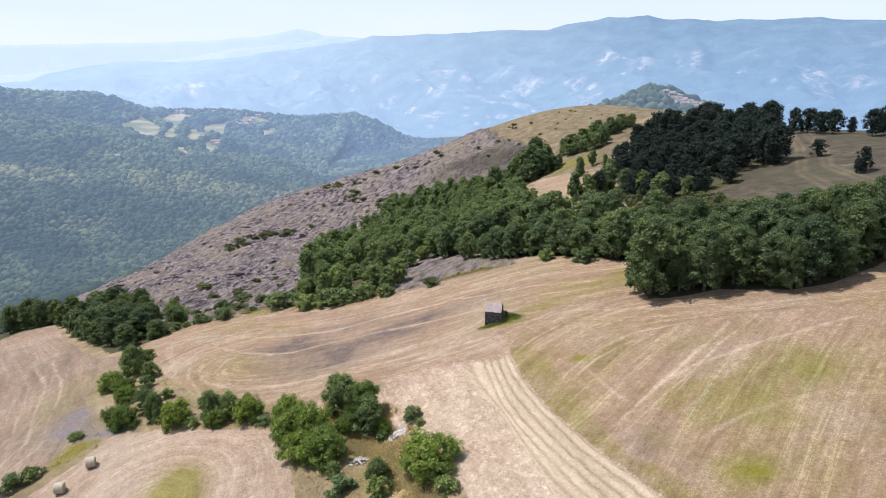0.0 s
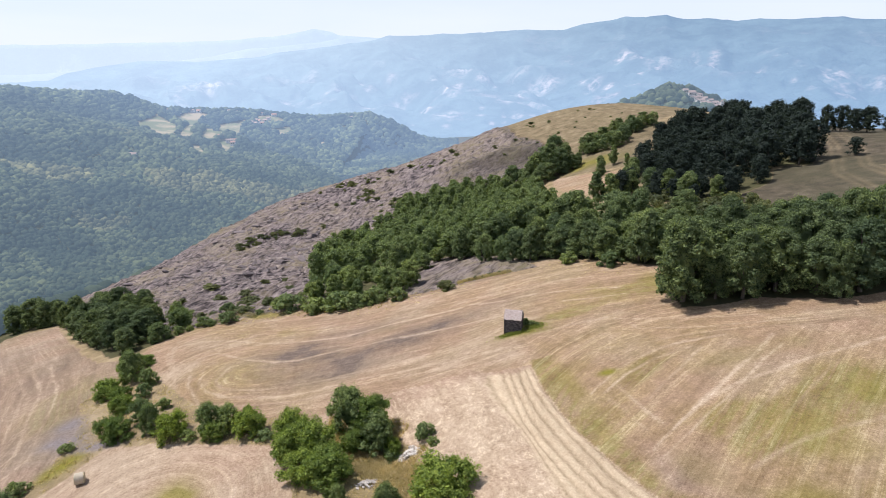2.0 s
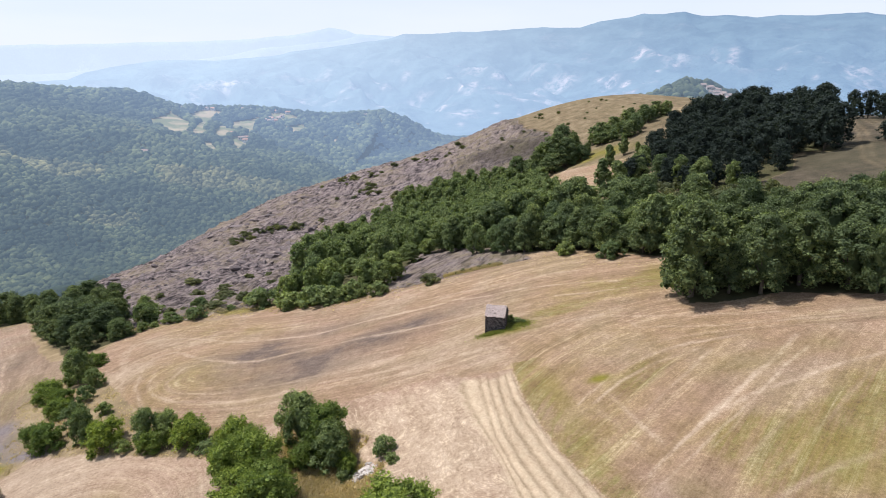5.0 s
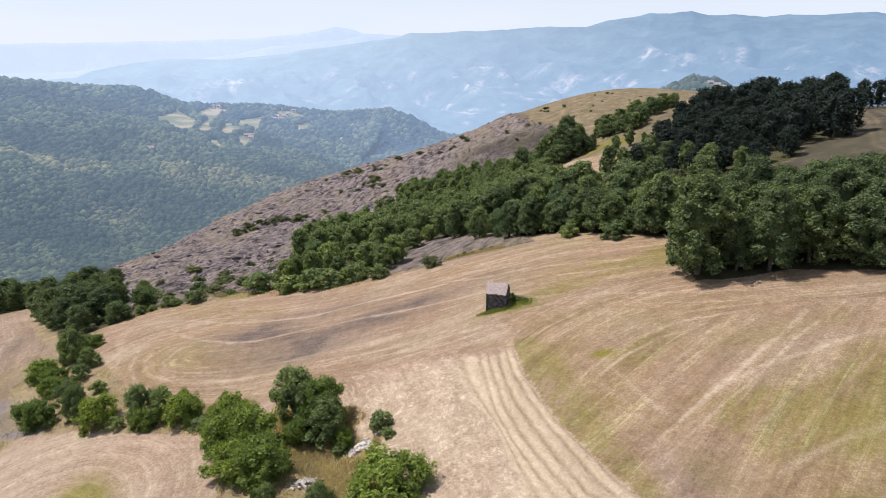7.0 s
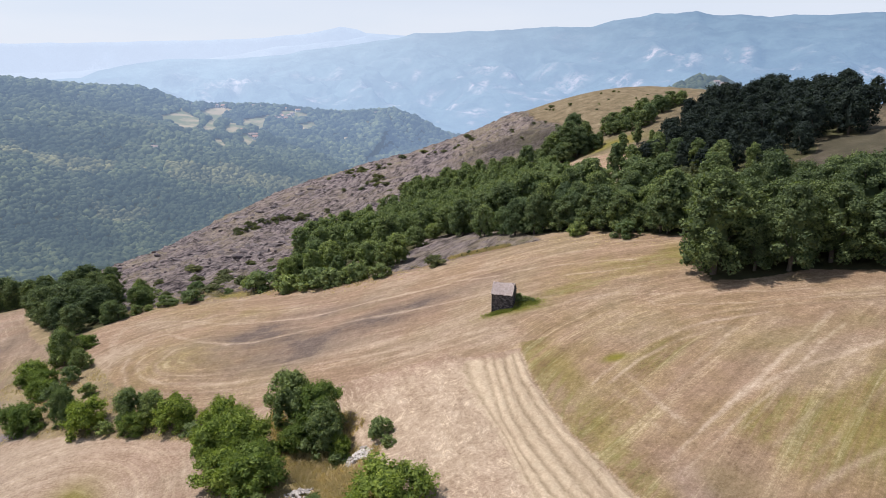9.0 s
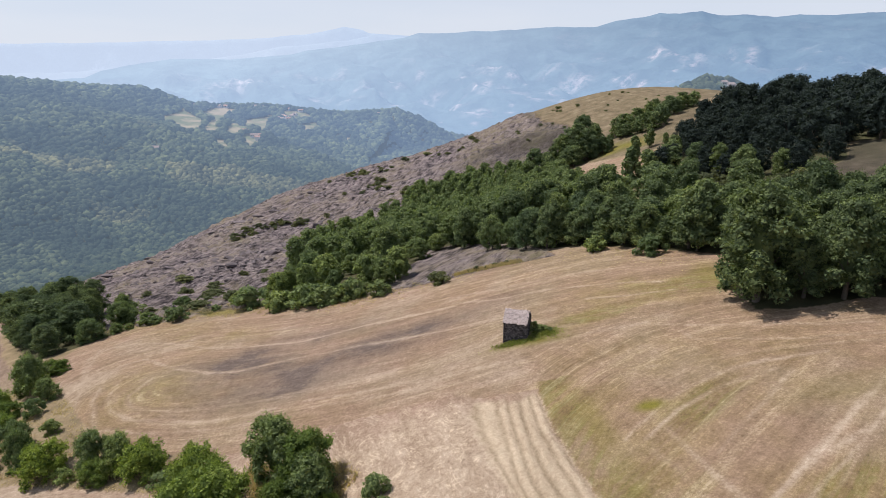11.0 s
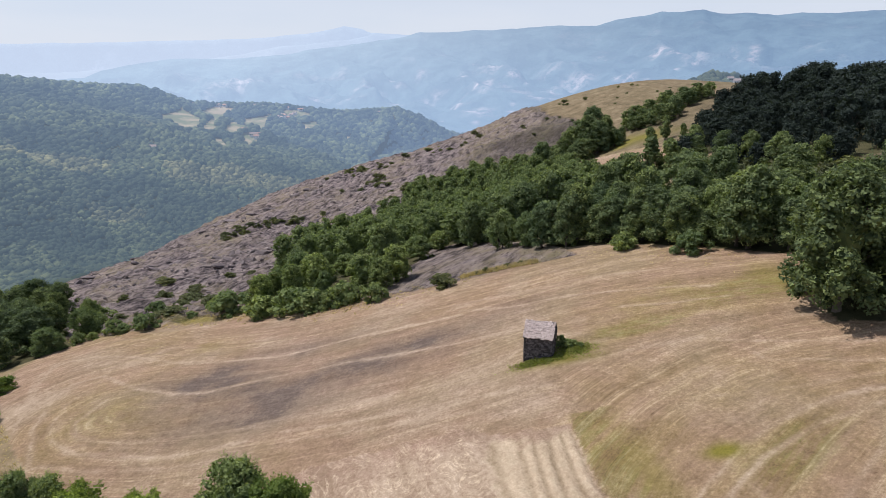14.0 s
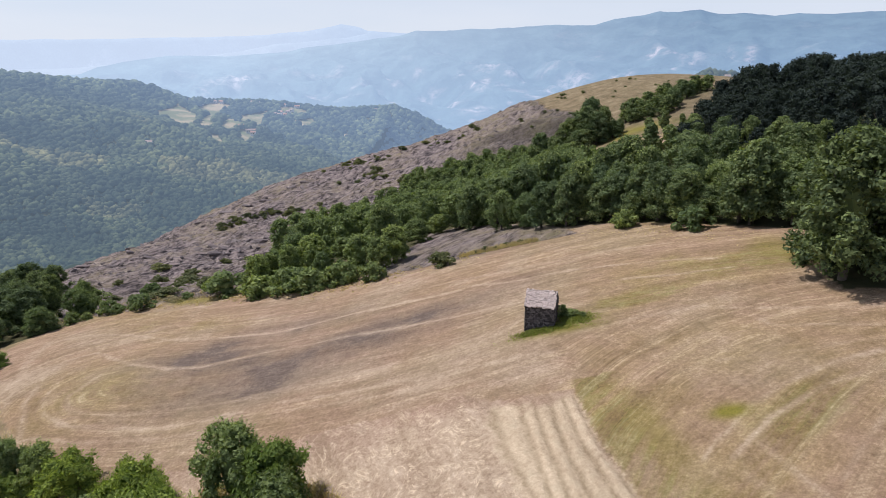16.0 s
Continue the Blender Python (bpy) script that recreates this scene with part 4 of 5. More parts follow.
                    fore = (d * 0.8 + side.normalized() * 0.8) * leaf * 0.9
                    blades.append((np.array([o[:], (o + fore + side)[:], (o + fore * 1.4)[:]]), np.array([[0, 1, 2]])))
    v, f = joined(core + blades)
    return mesh_from("trunk", tv, tf, BARK), mesh_from("crown", v, f, mat, False), (v, f, tv, tf)


KINDS = {}


def kind(name, count, **how):
    KINDS[name] = [tree_meshes(100 * len(KINDS) + k, **how) for k in range(count)]


kind("oak", 6, tall=9.0, wide=2.6, bole=0.08, clumps=66, leaves=74, leaf=0.25, mat=OAK, peak=1.2, lump=(0.16, 0.3))
kind("far_oak", 5, tall=9.0, wide=2.8, bole=0.08, clumps=34, leaves=25, leaf=0.44, mat=OAK, peak=1.15, lump=(0.18, 0.33))
kind("fresh", 4, tall=7.0, wide=2.5, bole=0.05, clumps=54, leaves=74, leaf=0.24, mat=YOUNG, peak=1.2, lump=(0.16, 0.29))
kind("dark", 5, tall=11.0, wide=3.7, bole=0.06, clumps=40, leaves=30, leaf=0.42, mat=CLOUD_SHADED, peak=1.15, lump=(0.19, 0.34))
kind("edge", 6, tall=10.0, wide=3.0, bole=0.05, clumps=92, leaves=104, leaf=0.215, mat=EDGE_OAK, peak=1.2, lump=(0.14, 0.25), shoots=1)
kind("shrub", 4, tall=2.2, wide=1.5, bole=0.0, clumps=14, leaves=26, leaf=0.28, mat=OLIVE, lump=(0.2, 0.34))
kind("green_shrub", 4, tall=2.6, wide=1.8, bole=0.0, clumps=18, leaves=36, leaf=0.26, mat=YOUNG, lump=(0.2, 0.32))
kind("sapling", 4, tall=2.8, wide=1.7, bole=0.0, clumps=22, leaves=40, leaf=0.27, mat=YOUNG, lump=(0.2, 0.32))
kind("near_bush", 4, tall=4.6, wide=3.3, bole=-0.06, clumps=70, leaves=85, leaf=0.24, mat=FRESH, lump=(0.14, 0.24), fine=True, shoots=5)
kind("near_oak", 3, tall=6.4, wide=3.0, bole=-0.04, clumps=76, leaves=85, leaf=0.24, mat=YOUNG, peak=1.2, lump=(0.13, 0.22), fine=True, shoots=2)
kind("near_tree", 2, tall=6.4, wide=3.0, bole=-0.04, clumps=76, leaves=85, leaf=0.24, mat=FRESH, peak=1.2, lump=(0.13, 0.22), fine=True, shoots=3)
kind("cone", 2, tall=7.0, wide=2.0, bole=0.06, clumps=40, leaves=34, leaf=0.36, mat=OAK, peak=1.8, lump=(0.18, 0.3))

planted = 0


def grove(name, spots, which, mat, sizes, label):
    """Trees too far off to tell one by one: a single object of many crowns and trunks."""
    crowns, stems = [], []
    for k, (x, y) in enumerate(spots):
        v, f, tv, tf = KINDS[which][k % len(KINDS[which])][2]
        s, a = random.uniform(*sizes) * (min(1.0, max(0.62, 0.62 + 0.38 * (x - 57) / 40)) if which == "dark" else 1.0), random.uniform(0, 6.28)
        turn = np.array([[math.cos(a), math.sin(a), 0], [-math.sin(a), math.cos(a), 0], [0, 0, 1]])
        base = (x, y, ground_at(x, y) - 0.15)
        crowns.append((v @ turn * s + base, f))
        stems.append((tv @ turn * s + base, tf))
    ob = tagged(new(name), label, "woods", kind="stuff")
    part("crowns", mesh_from("crowns", *joined(crowns), mat, False), ob)
    part("trunks", mesh_from("trunks", *joined(stems), BARK), ob)


def plant(which, x, y, size, label, category="tree", group="", name="tree", stretch=1.0, wider=1.0):
    global planted
    trunk, crown, _ = KINDS[which][planted % len(KINDS[which])]
    planted += 1
    s = size * random.uniform(0.92, 1.08)
    broad = wider * random.uniform(0.88, 1.3)
    ob = thing(name, x, y, ground_at(x, y) - 0.15, random.uniform(0, 6.28), label, category, group, (s * broad, s * broad * random.uniform(0.88, 1.12), s * stretch * random.uniform(0.88, 1.15)))
    part("trunk", trunk, ob)
    part("crown", crown, ob)
    return ob


def scatter(poly, gap, seed):
    """Spots at least gap apart inside an outline."""
    rng = random.Random(seed)
    xs, ys = [p[0] for p in poly], [p[1] for p in poly]
    tries = [(rng.uniform(min(xs), max(xs)), rng.uniform(min(ys), max(ys)), gap * rng.uniform(0.85, 1.2)) for _ in range(6000)]
    good = inside(np.array([t[0] for t in tries]), np.array([t[1] for t in tries]), poly, 0.01)
    out = []
    for (x, y, g), fits in zip(tries, good):
        if fits and all((x - a) ** 2 + (y - b) ** 2 > g * g for a, b in out):
            out.append((x, y))
    return out


# ---- woods on the hill ----
back = []
for x, y in scatter(WOOD_MID, 4.3, 1):
    young = x < 0 and y < 205
    if young and y < 152 and random.random() < 0.2:
        continue
    if y > 168 - 0.4 * max(0, x - 20):
        back.append((x, y))
        continue
    plant("fresh" if random.random() < (0.9 if young else 0.35) else "oak", x, y, random.uniform(0.5, 0.95) if young else random.uniform(0.72, 1.08), "young broadleaf tree with light green crown at the wood's edge" if young else "green oak in the wood above the field", group="trees of the middle wood")
FRONT = [(16.5, 139), (23.5, 133.6), (32, 124.8), (39.5, 116), (46, 115.2), (54, 118)]
for (ax, ay), (bx, by) in zip(FRONT[:-1], FRONT[1:]):
    for k in range(int(math.hypot(bx - ax, by - ay) / 2.9)):
        u = (k + random.uniform(0.2, 0.8)) / int(math.hypot(bx - ax, by - ay) / 2.9)
        plant("oak", ax + u * (bx - ax) + random.uniform(-0.4, 0.6), ay + u * (by - ay) + random.uniform(-0.3, 0.9), random.uniform(0.6, 1.0), "slender oak at the wood's edge above the mown field", group="trees of the middle wood")
grove("oak_wood", back, "far_oak", YOUNG, (0.66, 1.0), "oak wood climbing the hillside behind the first trees")
for x, y in scatter(WOOD_RIGHT, 4.0, 2):
    plant("edge", x, y, random.uniform(0.85, 1.12) if y < 101 else random.uniform(0.88, 1.1), "dense green oak at the field's edge, leaves down to the ground", group="trees of the near wood")
# cloud shade over this wood is put into its leaf colour
grove("dark_wood", scatter(WOOD_DARK, 5.4, 3), "dark", CLOUD_SHADED, (0.5, 1.15), "dense broadleaf wood on the hilltop with cloud-shaded dark leaves")
for x, y in scatter(WOOD_TOP, 4.6, 4):
    plant("far_oak", x, y, random.uniform(0.45, 0.9), "round green tree along the upper meadow", group="trees along the upper meadow", wider=1.3)
for x, y in scatter(WOOD_LEFT, 5.2, 5):
    if x > -63:
        plant("near_oak", x, y, random.uniform(0.5, 0.75), "broad green bush below the mown field", "bush", "bushes below the field", "bush")
    else:
        plant("edge", x, y, random.uniform(0.55, 0.85), "green oak below the mown field", group="trees below the field", wider=1.2)
for which, x, y, s in (("oak", 44.5, 282, 1.55), ("oak", 48, 280, 1.35), ("oak", 51, 285, 1.5), ("oak", 47, 287, 1.7), ("oak", 41.5, 279, 1.0), ("oak", 39.5, 285, 1.45), ("oak", 36, 281, 1.0), ("oak", 43, 275, 0.95), ("oak", 54, 281, 0.8), ("oak", 57, 285, 0.7), ("oak", 29, 279, 1.1), ("oak", 33, 276, 1.0), ("oak", 38, 272, 0.9), ("oak", 50, 302, 0.7), ("oak", 55, 303, 0.75), ("cone", 66, 262, 1.0), ("cone", 68, 250, 0.8), ("cone", 44, 192, 1.35), ("cone", 47.5, 190, 1.2), ("dark", 53, 197, 0.75), ("dark", 56, 199, 0.7), ("oak", 33, 268, 0.9), ("oak", 55, 197, 0.8), ("oak", 58, 188, 0.82), ("oak", 61, 181, 0.9), ("oak", 56, 206, 0.72), ("oak", 64, 174, 0.85), ("oak", 60, 213, 0.8), ("oak", 63, 223, 0.8), ("oak", 69, 168, 0.8), ("oak", 53, 203, 0.6), ("cone", 57.5, 246, 0.8)):
    plant(which, x, y, s, "single green tree beside the straw-coloured upper plot")
for x, y, s in ((136, 243, 0.75), (140, 241, 0.8), (141, 234, 0.7), (144, 232, 0.75), (149, 229, 0.5), (146, 213, 0.8), (152, 216, 0.9)):
    plant("dark", x, y, s, "round tree on the skyline with cloud-shaded dark leaves", group="trees on the skyline")
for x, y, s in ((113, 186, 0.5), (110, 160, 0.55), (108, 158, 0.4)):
    plant("dark", x, y, s, "lone tree in the hilltop meadow with cloud-shaded dark leaves")
plant("cone", 59, 253, 1.0, "narrow lone tree in the upper meadow")

# ---- trees and bushes in the fields ----
HEDGE = (("near_bush", -57.5, 106, 0.62), ("near_oak", -55.6, 111, 0.8), ("near_bush", -57.5, 114, 0.6), ("near_bush", -56, 117.5, 0.5), ("near_oak", -51, 107.5, 0.55), ("near_bush", -54, 103.5, 0.55), ("near_bush", -52, 99.5, 0.6), ("near_oak", -46.8, 95, 0.75), ("near_bush", -49.5, 91.5, 0.78), ("near_oak", -44, 91.5, 0.68), ("near_bush", -40, 89.6, 0.68), ("near_oak", -34.5, 90, 0.72), ("near_oak", -31.5, 89.4, 0.66), ("near_bush", -28, 88, 0.72), ("near_bush", -33, 87.6, 0.5), ("near_bush", -20.8, 84.5, 0.95), ("near_bush", -17.4, 79, 1.12), ("near_bush", -20.5, 80.5, 0.7), ("near_bush", -14.2, 73.8, 1.05), ("near_bush", -16.8, 75, 0.75), ("near_oak", -6.4, 66.0, 0.58), ("near_oak", -12.4, 69.5, 0.38), ("near_oak", -13.0, 84.5, 1.05), ("near_tree", -9.6, 83.0, 0.95), ("near_oak", -8.6, 80.8, 0.86), ("near_bush", -11.6, 80.6, 0.5), ("near_bush", -6.6, 79, 0.42))
plant("near_bush", 0.1, 65.9, 0.86, "wide thick green bush with upright shoots beside the straw plot", "bush", "bushes between the plots", "bush", stretch=0.9, wider=1.2)
for k, x, y, s in HEDGE:
    plant(k, x, y, s, "thick green bush between the mown fields" if k == "near_bush" else "broad dark green field tree between mown plots", "bush" if k == "near_bush" else "tree", "bushes between the plots", "bush" if k == "near_bush" else "tree", wider=1.0 if k == "near_bush" else 0.84)
for x, y, s in ((-2.3, 78.6, 0.75), (-1.2, 76.4, 0.4), (-6.6, 77.6, 0.5), (-50, 103, 0.8), (13.0, 99.6, 0.4), (13.8, 99.2, 0.3), (14.7, 98.9, 0.22), (-6, 63.5, 0.8), (-11, 66, 0.9), (-44.5, 98, 0.7), (-56, 90, 0.5), (-58.5, 81.5, 0.7), (-60.5, 80, 0.8), (2, 60.5, 0.7), (-25, 85.8, 0.6), (-37, 88.2, 0.6)):
    plant("green_shrub", x, y, s, "small green shrub at the field's edge", "shrub", name="shrub")
rng = random.Random(19)
for x0, y0, x1, y1, m in ((16.5, 141, 20, 136, 3), (24, 128, 36, 115, 2), (-29, 136, -8, 131.5, 7), (2, 166, 15, 151, 5)):
    for k in range(m):
        u = (k + rng.random()) / m
        plant("sapling", x0 + u * (x1 - x0) + rng.uniform(-0.6, 1.2), y0 + u * (y1 - y0) + rng.uniform(-0.3, 1.6), rng.uniform(0.5, 1.3), "leafy undergrowth bush at the edge of the wood", "bush", "undergrowth along the wood", "bush")
for x, y in scatter([(56, 184), (66, 162), (76, 160), (70, 142), (60, 138), (54, 160)], 4.2, 9):
    plant("shrub", x, y, rng.uniform(0.8, 1.6), "rough scrub bush below the dark wood", "bush", "scrub below the dark wood", "bush")
plant("shrub", 0.4, 130.5, 1.0, "single round shrub on the bare bank", "shrub", name="shrub")
for k in range(5):
    plant("shrub", 5.2 + 1.5 * k + random.uniform(-0.3, 0.3), 132.5 - 0.1 * k + random.uniform(-0.3, 0.3), random.uniform(0.22, 0.46), "low dry shrub along the field bank", "shrub", "low shrubs on the bank", "shrub")
for x, y, s in ((-46.7, 138.2, 0.9), (-50.3, 149.3, 1.1), (-50.6, 138.4, 0.7), (-52.7, 139.4, 0.8), (-54.7, 137, 0.5), (-57, 136.5, 0.7), (-41, 142.5, 0.5), (-63, 152, 1.2), (-60, 148, 0.9), (-34, 141, 1.5), (-27, 136, 1.5), (-22, 134.5, 1.7), (-18.5, 133.6, 1.2), (-37, 144, 0.9), (-14, 134, 1.2)):
    plant("green_shrub", x, y, s, "leafy shrub at the edge of stubble and slope", "shrub", "shrubs at the field's top edge", "shrub")
rng = random.Random(11)
spots = [(rng.gauss(cx, sx), rng.gauss(cy, sy)) for cx, cy, sx, sy, m in ((-79, 293, 5, 4, 12), (-67, 297, 4, 3, 8), (-87, 281, 4, 3, 6), (-46, 342, 8, 10, 14), (-52, 376, 9, 5, 18), (-70, 180, 10, 8, 5), (-52, 150, 6, 5, 8), (-42, 150, 6, 6, 7), (-46, 170, 4, 6, 6), (-6, 380, 8, 6, 8), (30, 380, 14, 12, 7), (-22, 318, 4, 5, 10)) for _ in range(m)]
dome = [(rng.uniform(30, 95), rng.uniform(335, 392)) for _ in range(18)]
for x, y in spots + dome:
    plant("shrub", x, y, rng.uniform(0.5, 1.25) * (0.55 if (x, y) in dome else 1.0), "low olive-green shrub on the stony slope", "shrub", "shrubs on the stony slope", "shrub", rng.uniform(0.5, 0.85))


# ---- rocks ----
def rock_mesh(seed, flat=0.6, ball=SMALL_BALL, faces=SMALL_BALL_F):
    r = np.random.default_rng(seed)
    v = ball.copy()
    for _ in range(9):
        d = r.normal(size=3)
        d /= np.linalg.norm(d)
        cut = r.uniform(0.45, 0.85)
        over = v @ d - cut
        v = v - np.where(over > 0, over, 0)[:, None] * d
    return v * (1, r.uniform(0.6, 0.9), flat), faces


BOULDERS = [mesh_from("boulder", *rock_mesh(k), ROCK, False) for k in range(6)]
rng = random.Random(5)
for k in range(260):
    cx, cy, sx, sy = rng.choice(((-100, 322, 4, 4), (-87, 328, 4, 4), (-76, 355, 5, 6), (-57, 374, 5, 5), (-55, 292, 3, 6), (-56, 259, 3, 8), (-57, 234, 3, 6), (-61, 220, 4, 5), (-72, 234, 6, 5), (-118, 240, 6, 8), (-110, 262, 8, 14), (-90, 250, 14, 12), (-120, 277, 5, 5), (-114, 300, 4, 10), (-88, 236, 6, 8), (-67, 345, 5, 7), (-83, 283, 6, 5)))
    x, y, s = rng.gauss(cx, sx), rng.gauss(cy, sy), 0.5 + 1.9 * rng.random() ** 2
    ob = new("boulder", BOULDERS[k % 6])
    ob.matrix_world = Matrix.LocRotScale((x, y, ground_at(x, y) - 0.12 * s), Euler((rng.uniform(-0.5, 0.5), rng.uniform(-0.5, 0.5), rng.uniform(0, 6.3))), (s * 1.3, s, s * 0.8))
    tagged(ob, "weathered purple-grey boulder on the stony slope", "boulder", "boulders on the slope")


for x, y, sx, sy, sz in ((-100, 323, 5.2, 3.0, 2.2), (-93, 327, 2.6, 2.0, 1.4), (-86, 330, 3.0, 1.8, 1.5), (-74, 356, 3.4, 2.0, 1.6), (-119, 243, 3.0, 1.6, 1.2)):
    ob = new("boulder", BOULDERS[int(abs(x)) % 6])
    ob.matrix_world = Matrix.LocRotScale((x, y, ground_at(x, y) + 0.2), Euler((0.1, 0.15, 1.0)), (sx, sy, sz))
    tagged(ob, "large weathered rock outcrop on the crest of the slope", "rock", "outcrops on the slope")


def pile(name, spots, mat, label, category, middle=None):
    """Stones strewn over the ground, or heaped up round a middle."""
    pieces = []
    for k, (x, y, s) in enumerate(spots):
        v, f = rock_mesh(k % 23, 0.65, TINY_BALL, TINY_BALL_F)
        a = 2.4 * k
        v = v @ np.array([[math.cos(a), math.sin(a), 0], [-math.sin(a), math.cos(a), 0], [0, 0, 1]]) * s
        up = 0.6 * math.exp(-((x - middle[0]) ** 2 + (y - middle[1]) ** 2) / 0.6) if middle else 0.0
        pieces.append((v + (x, y, ground_at(x, y) + up + 0.05 * s), f))
    return tagged(new(name, mesh_from(name, *joined(pieces), mat, False)), label, category, kind="stuff")


sx, sy = (np.array([rng.uniform(a, b) for _ in range(7000)]) for a, b in ((-140, 30), (145, 420)))
fits = (inside(sx, sy, SCREE, 2) > 0.5) & (fbm(sx, sy, 22, 3, 61) > np.array([rng.uniform(-0.15, 0.3) for _ in sx]))
spots = [(x, y, 0.2 + 0.7 * rng.random() ** 2) for x, y in zip(sx[fits], sy[fits])][:2200]
pile("scree_stones", spots, ROCK, "loose purple-grey stones over the bare slope", "stones")
HEAPS = ((-4.3, 77.0), (-9.2, 71.7))
for cx, cy, m in ((*HEAPS[0], 90), (*HEAPS[1], 70)):
    pile("stone_heap", [(rng.gauss(cx, 0.7), rng.gauss(cy, 0.6), rng.uniform(0.12, 0.4)) for _ in range(m)], PALE_STONE, "heap of pale field stones beside the bushes", "stone heap", (cx, cy))
pile("pale_bank_stones", [(4 + 9 * u + rng.gauss(0, 0.2), 133.6 - 1.4 * u + rng.gauss(0, 0.25), rng.uniform(0.1, 0.3)) for u in np.linspace(0, 1, 60)], PALE_STONE, "line of pale stones along the field bank", "stones")


# ---- grass ----
def tufts(name, spots, mat, label, tall):
    """Clumps of blades, too many to count."""
    r = np.random.default_rng(len(spots))
    p = np.array(spots)
    z = height(p[:, 0], p[:, 1])
    m = 9
    n = len(p) * m
    o = np.repeat(np.stack([p[:, 0], p[:, 1], z - 0.03], -1), m, 0) + r.normal(0, 0.24, (n, 3)) * (1, 1, 0)
    h = np.repeat(p[:, 2], m) * tall * r.uniform(0.5, 1.2, n)
    lean, a = r.normal(0, 0.6, (n, 2)), r.uniform(0, 3.14, n)
    w = np.stack([np.cos(a), np.sin(a), 0 * a], -1) * 0.07
    tip = o + np.concatenate([lean * h[:, None], h[:, None]], 1)
    v = np.stack([o - w, o + w, tip], 1).reshape(-1, 3)
    return tagged(new(name, mesh_from(name, v, np.arange(3 * n).reshape(-1, 3), mat, False)), label, "grass", kind="stuff")


rng = random.Random(77)
verge = []
px, py = (np.array([rng.uniform(a, b) for _ in range(16000)]) for a, b in ((-66, 8), (57, 126)))
edge = np.interp(px, [-60, -53, -37, -31, -22, -16, -7, 0, 4, 10], [122, 112, 95, 92, 90, 84, 84, 70, 60, 40])
fits = (py < edge) & (inside(px, py, FIELD_LOW, 0.8) < 0.5) & (inside(px, py, LEFT_FIELD, 0.8) < 0.5) & (fbm(px, py, 5, 3, 90) > np.array([rng.uniform(-0.25, 0.2) for _ in px]))
margin = [(x, y, rng.uniform(0.3, 0.8)) for x, y in zip(px[fits], py[fits])][:5200]
for x0, y0, x1, y1, m, s in ((-60, 140, -33, 141, 260, 1.2), (-33, 140, -12, 132, 420, 1.2), (-12, 132, 4, 131.5, 130, 0.9), (20, 132, 36, 114, 160, 0.5)):
    for _ in range(m):
        u = rng.random()
        verge.append((x0 + u * (x1 - x0) + rng.gauss(0, 2.0), y0 + u * (y1 - y0) + rng.gauss(0, 2.0), s * rng.uniform(0.25, 0.8)))
bank = [(3.5 + 10 * u + rng.gauss(0, 0.3), 133 - 1.5 * u + rng.gauss(0, 0.35), rng.uniform(0.6, 1.6)) for u in np.linspace(0, 1, 520)]
lane = [(x, y, rng.uniform(0.5, 1.5)) for x, y in ((rng.uniform(-16, 2), rng.uniform(58, 88)) for _ in range(9000)) if -15.5 - 0.55 * (y - 84) < x < -6.5 - 0.45 * (y - 84) + 1.5 * math.sin(y) and all(math.hypot(x - a, y - b) > 1.5 for a, b in HEAPS)]
tufts("dry_grass", bank + margin[:2600] + lane + verge, DRY_GRASS, "dry straw-coloured grass on the strips between the plots", 0.32)
hut_grass = [(rng.gauss(11.0, 1.2), rng.gauss(97.7, 0.25), rng.uniform(0.15, 0.5)) for _ in range(520)] + [(rng.gauss(13.9, 0.8), rng.gauss(98.6, 0.5), rng.uniform(0.2, 0.7)) for _ in range(300)]
tufts("green_grass", hut_grass, GREEN_GRASS, "fresh green grass round the hut and along the hedges", 0.3)


# ---- woods of the valley and the hill across it ----
def crown_field(name, mat, r0, r1, a0, a1, gap, seed, label, keep, ball=TINY_BALL, ball_f=TINY_BALL_F):
    rng = np.random.default_rng(seed)
    grid = np.geomspace(r0, r1, 400)
    density = np.cumsum(grid * np.gradient(grid) / np.array([gap(r) for r in grid]) ** 2) * math.radians(a1 - a0)
    n = int(1.7 * density[-1])
    r = np.interp(rng.random(n) * density[-1], density, grid)
    a = np.radians(rng.uniform(a0, a1, n))
    p = np.stack([HUB[0] + r * np.sin(a), HUB[1] + r * np.cos(a), [gap(q) for q in r]], -1)
    p = p[keep(p[:, 0], p[:, 1])]
    z = height(p[:, 0], p[:, 1])
    faces = ball_f[np.all(ball[ball_f][:, :, 2] > -0.6, axis=1)]
    n = len(p)
    z = z - 0.12 * p[:, 2]
    s = p[:, 2] * (0.36 + 0.72 * rng.random(n) ** 2)
    v = ball[None] * (1 + 0.5 * (rng.random((n, len(ball))) - 0.5))[..., None] * s[:, None, None] * np.array([1.08, 1.08, 0.92])
    v = v + np.stack([p[:, 0], p[:, 1], z + 0.55 * s + 1.5], -1)[:, None]
    f = faces[None] + (np.arange(n) * len(ball))[:, None, None]
    ob = new(name, mesh_from(name, v.reshape(-1, 3), f.reshape(-1, 3), mat))
    return tagged(ob, label, "woods", kind="stuff")


def wooded_near(x, y):
    return (inside(x, y, SCREE, 3) < 0.5) & ((x < -135) | (y > 460)) & (inside(x, y, LEFT_FIELD, 1) < 0.5)


VILLAGE_STREET = [(308, 872), (318, 866), (330, 862), (345, 858), (352, 852)]
crown_field("valley_edge_woods", CANOPY, 190, 420, -50, -8, lambda r: 4.6, 3, "green broadleaf woods below the stony slope", wooded_near, SMALL_BALL, SMALL_BALL_F)
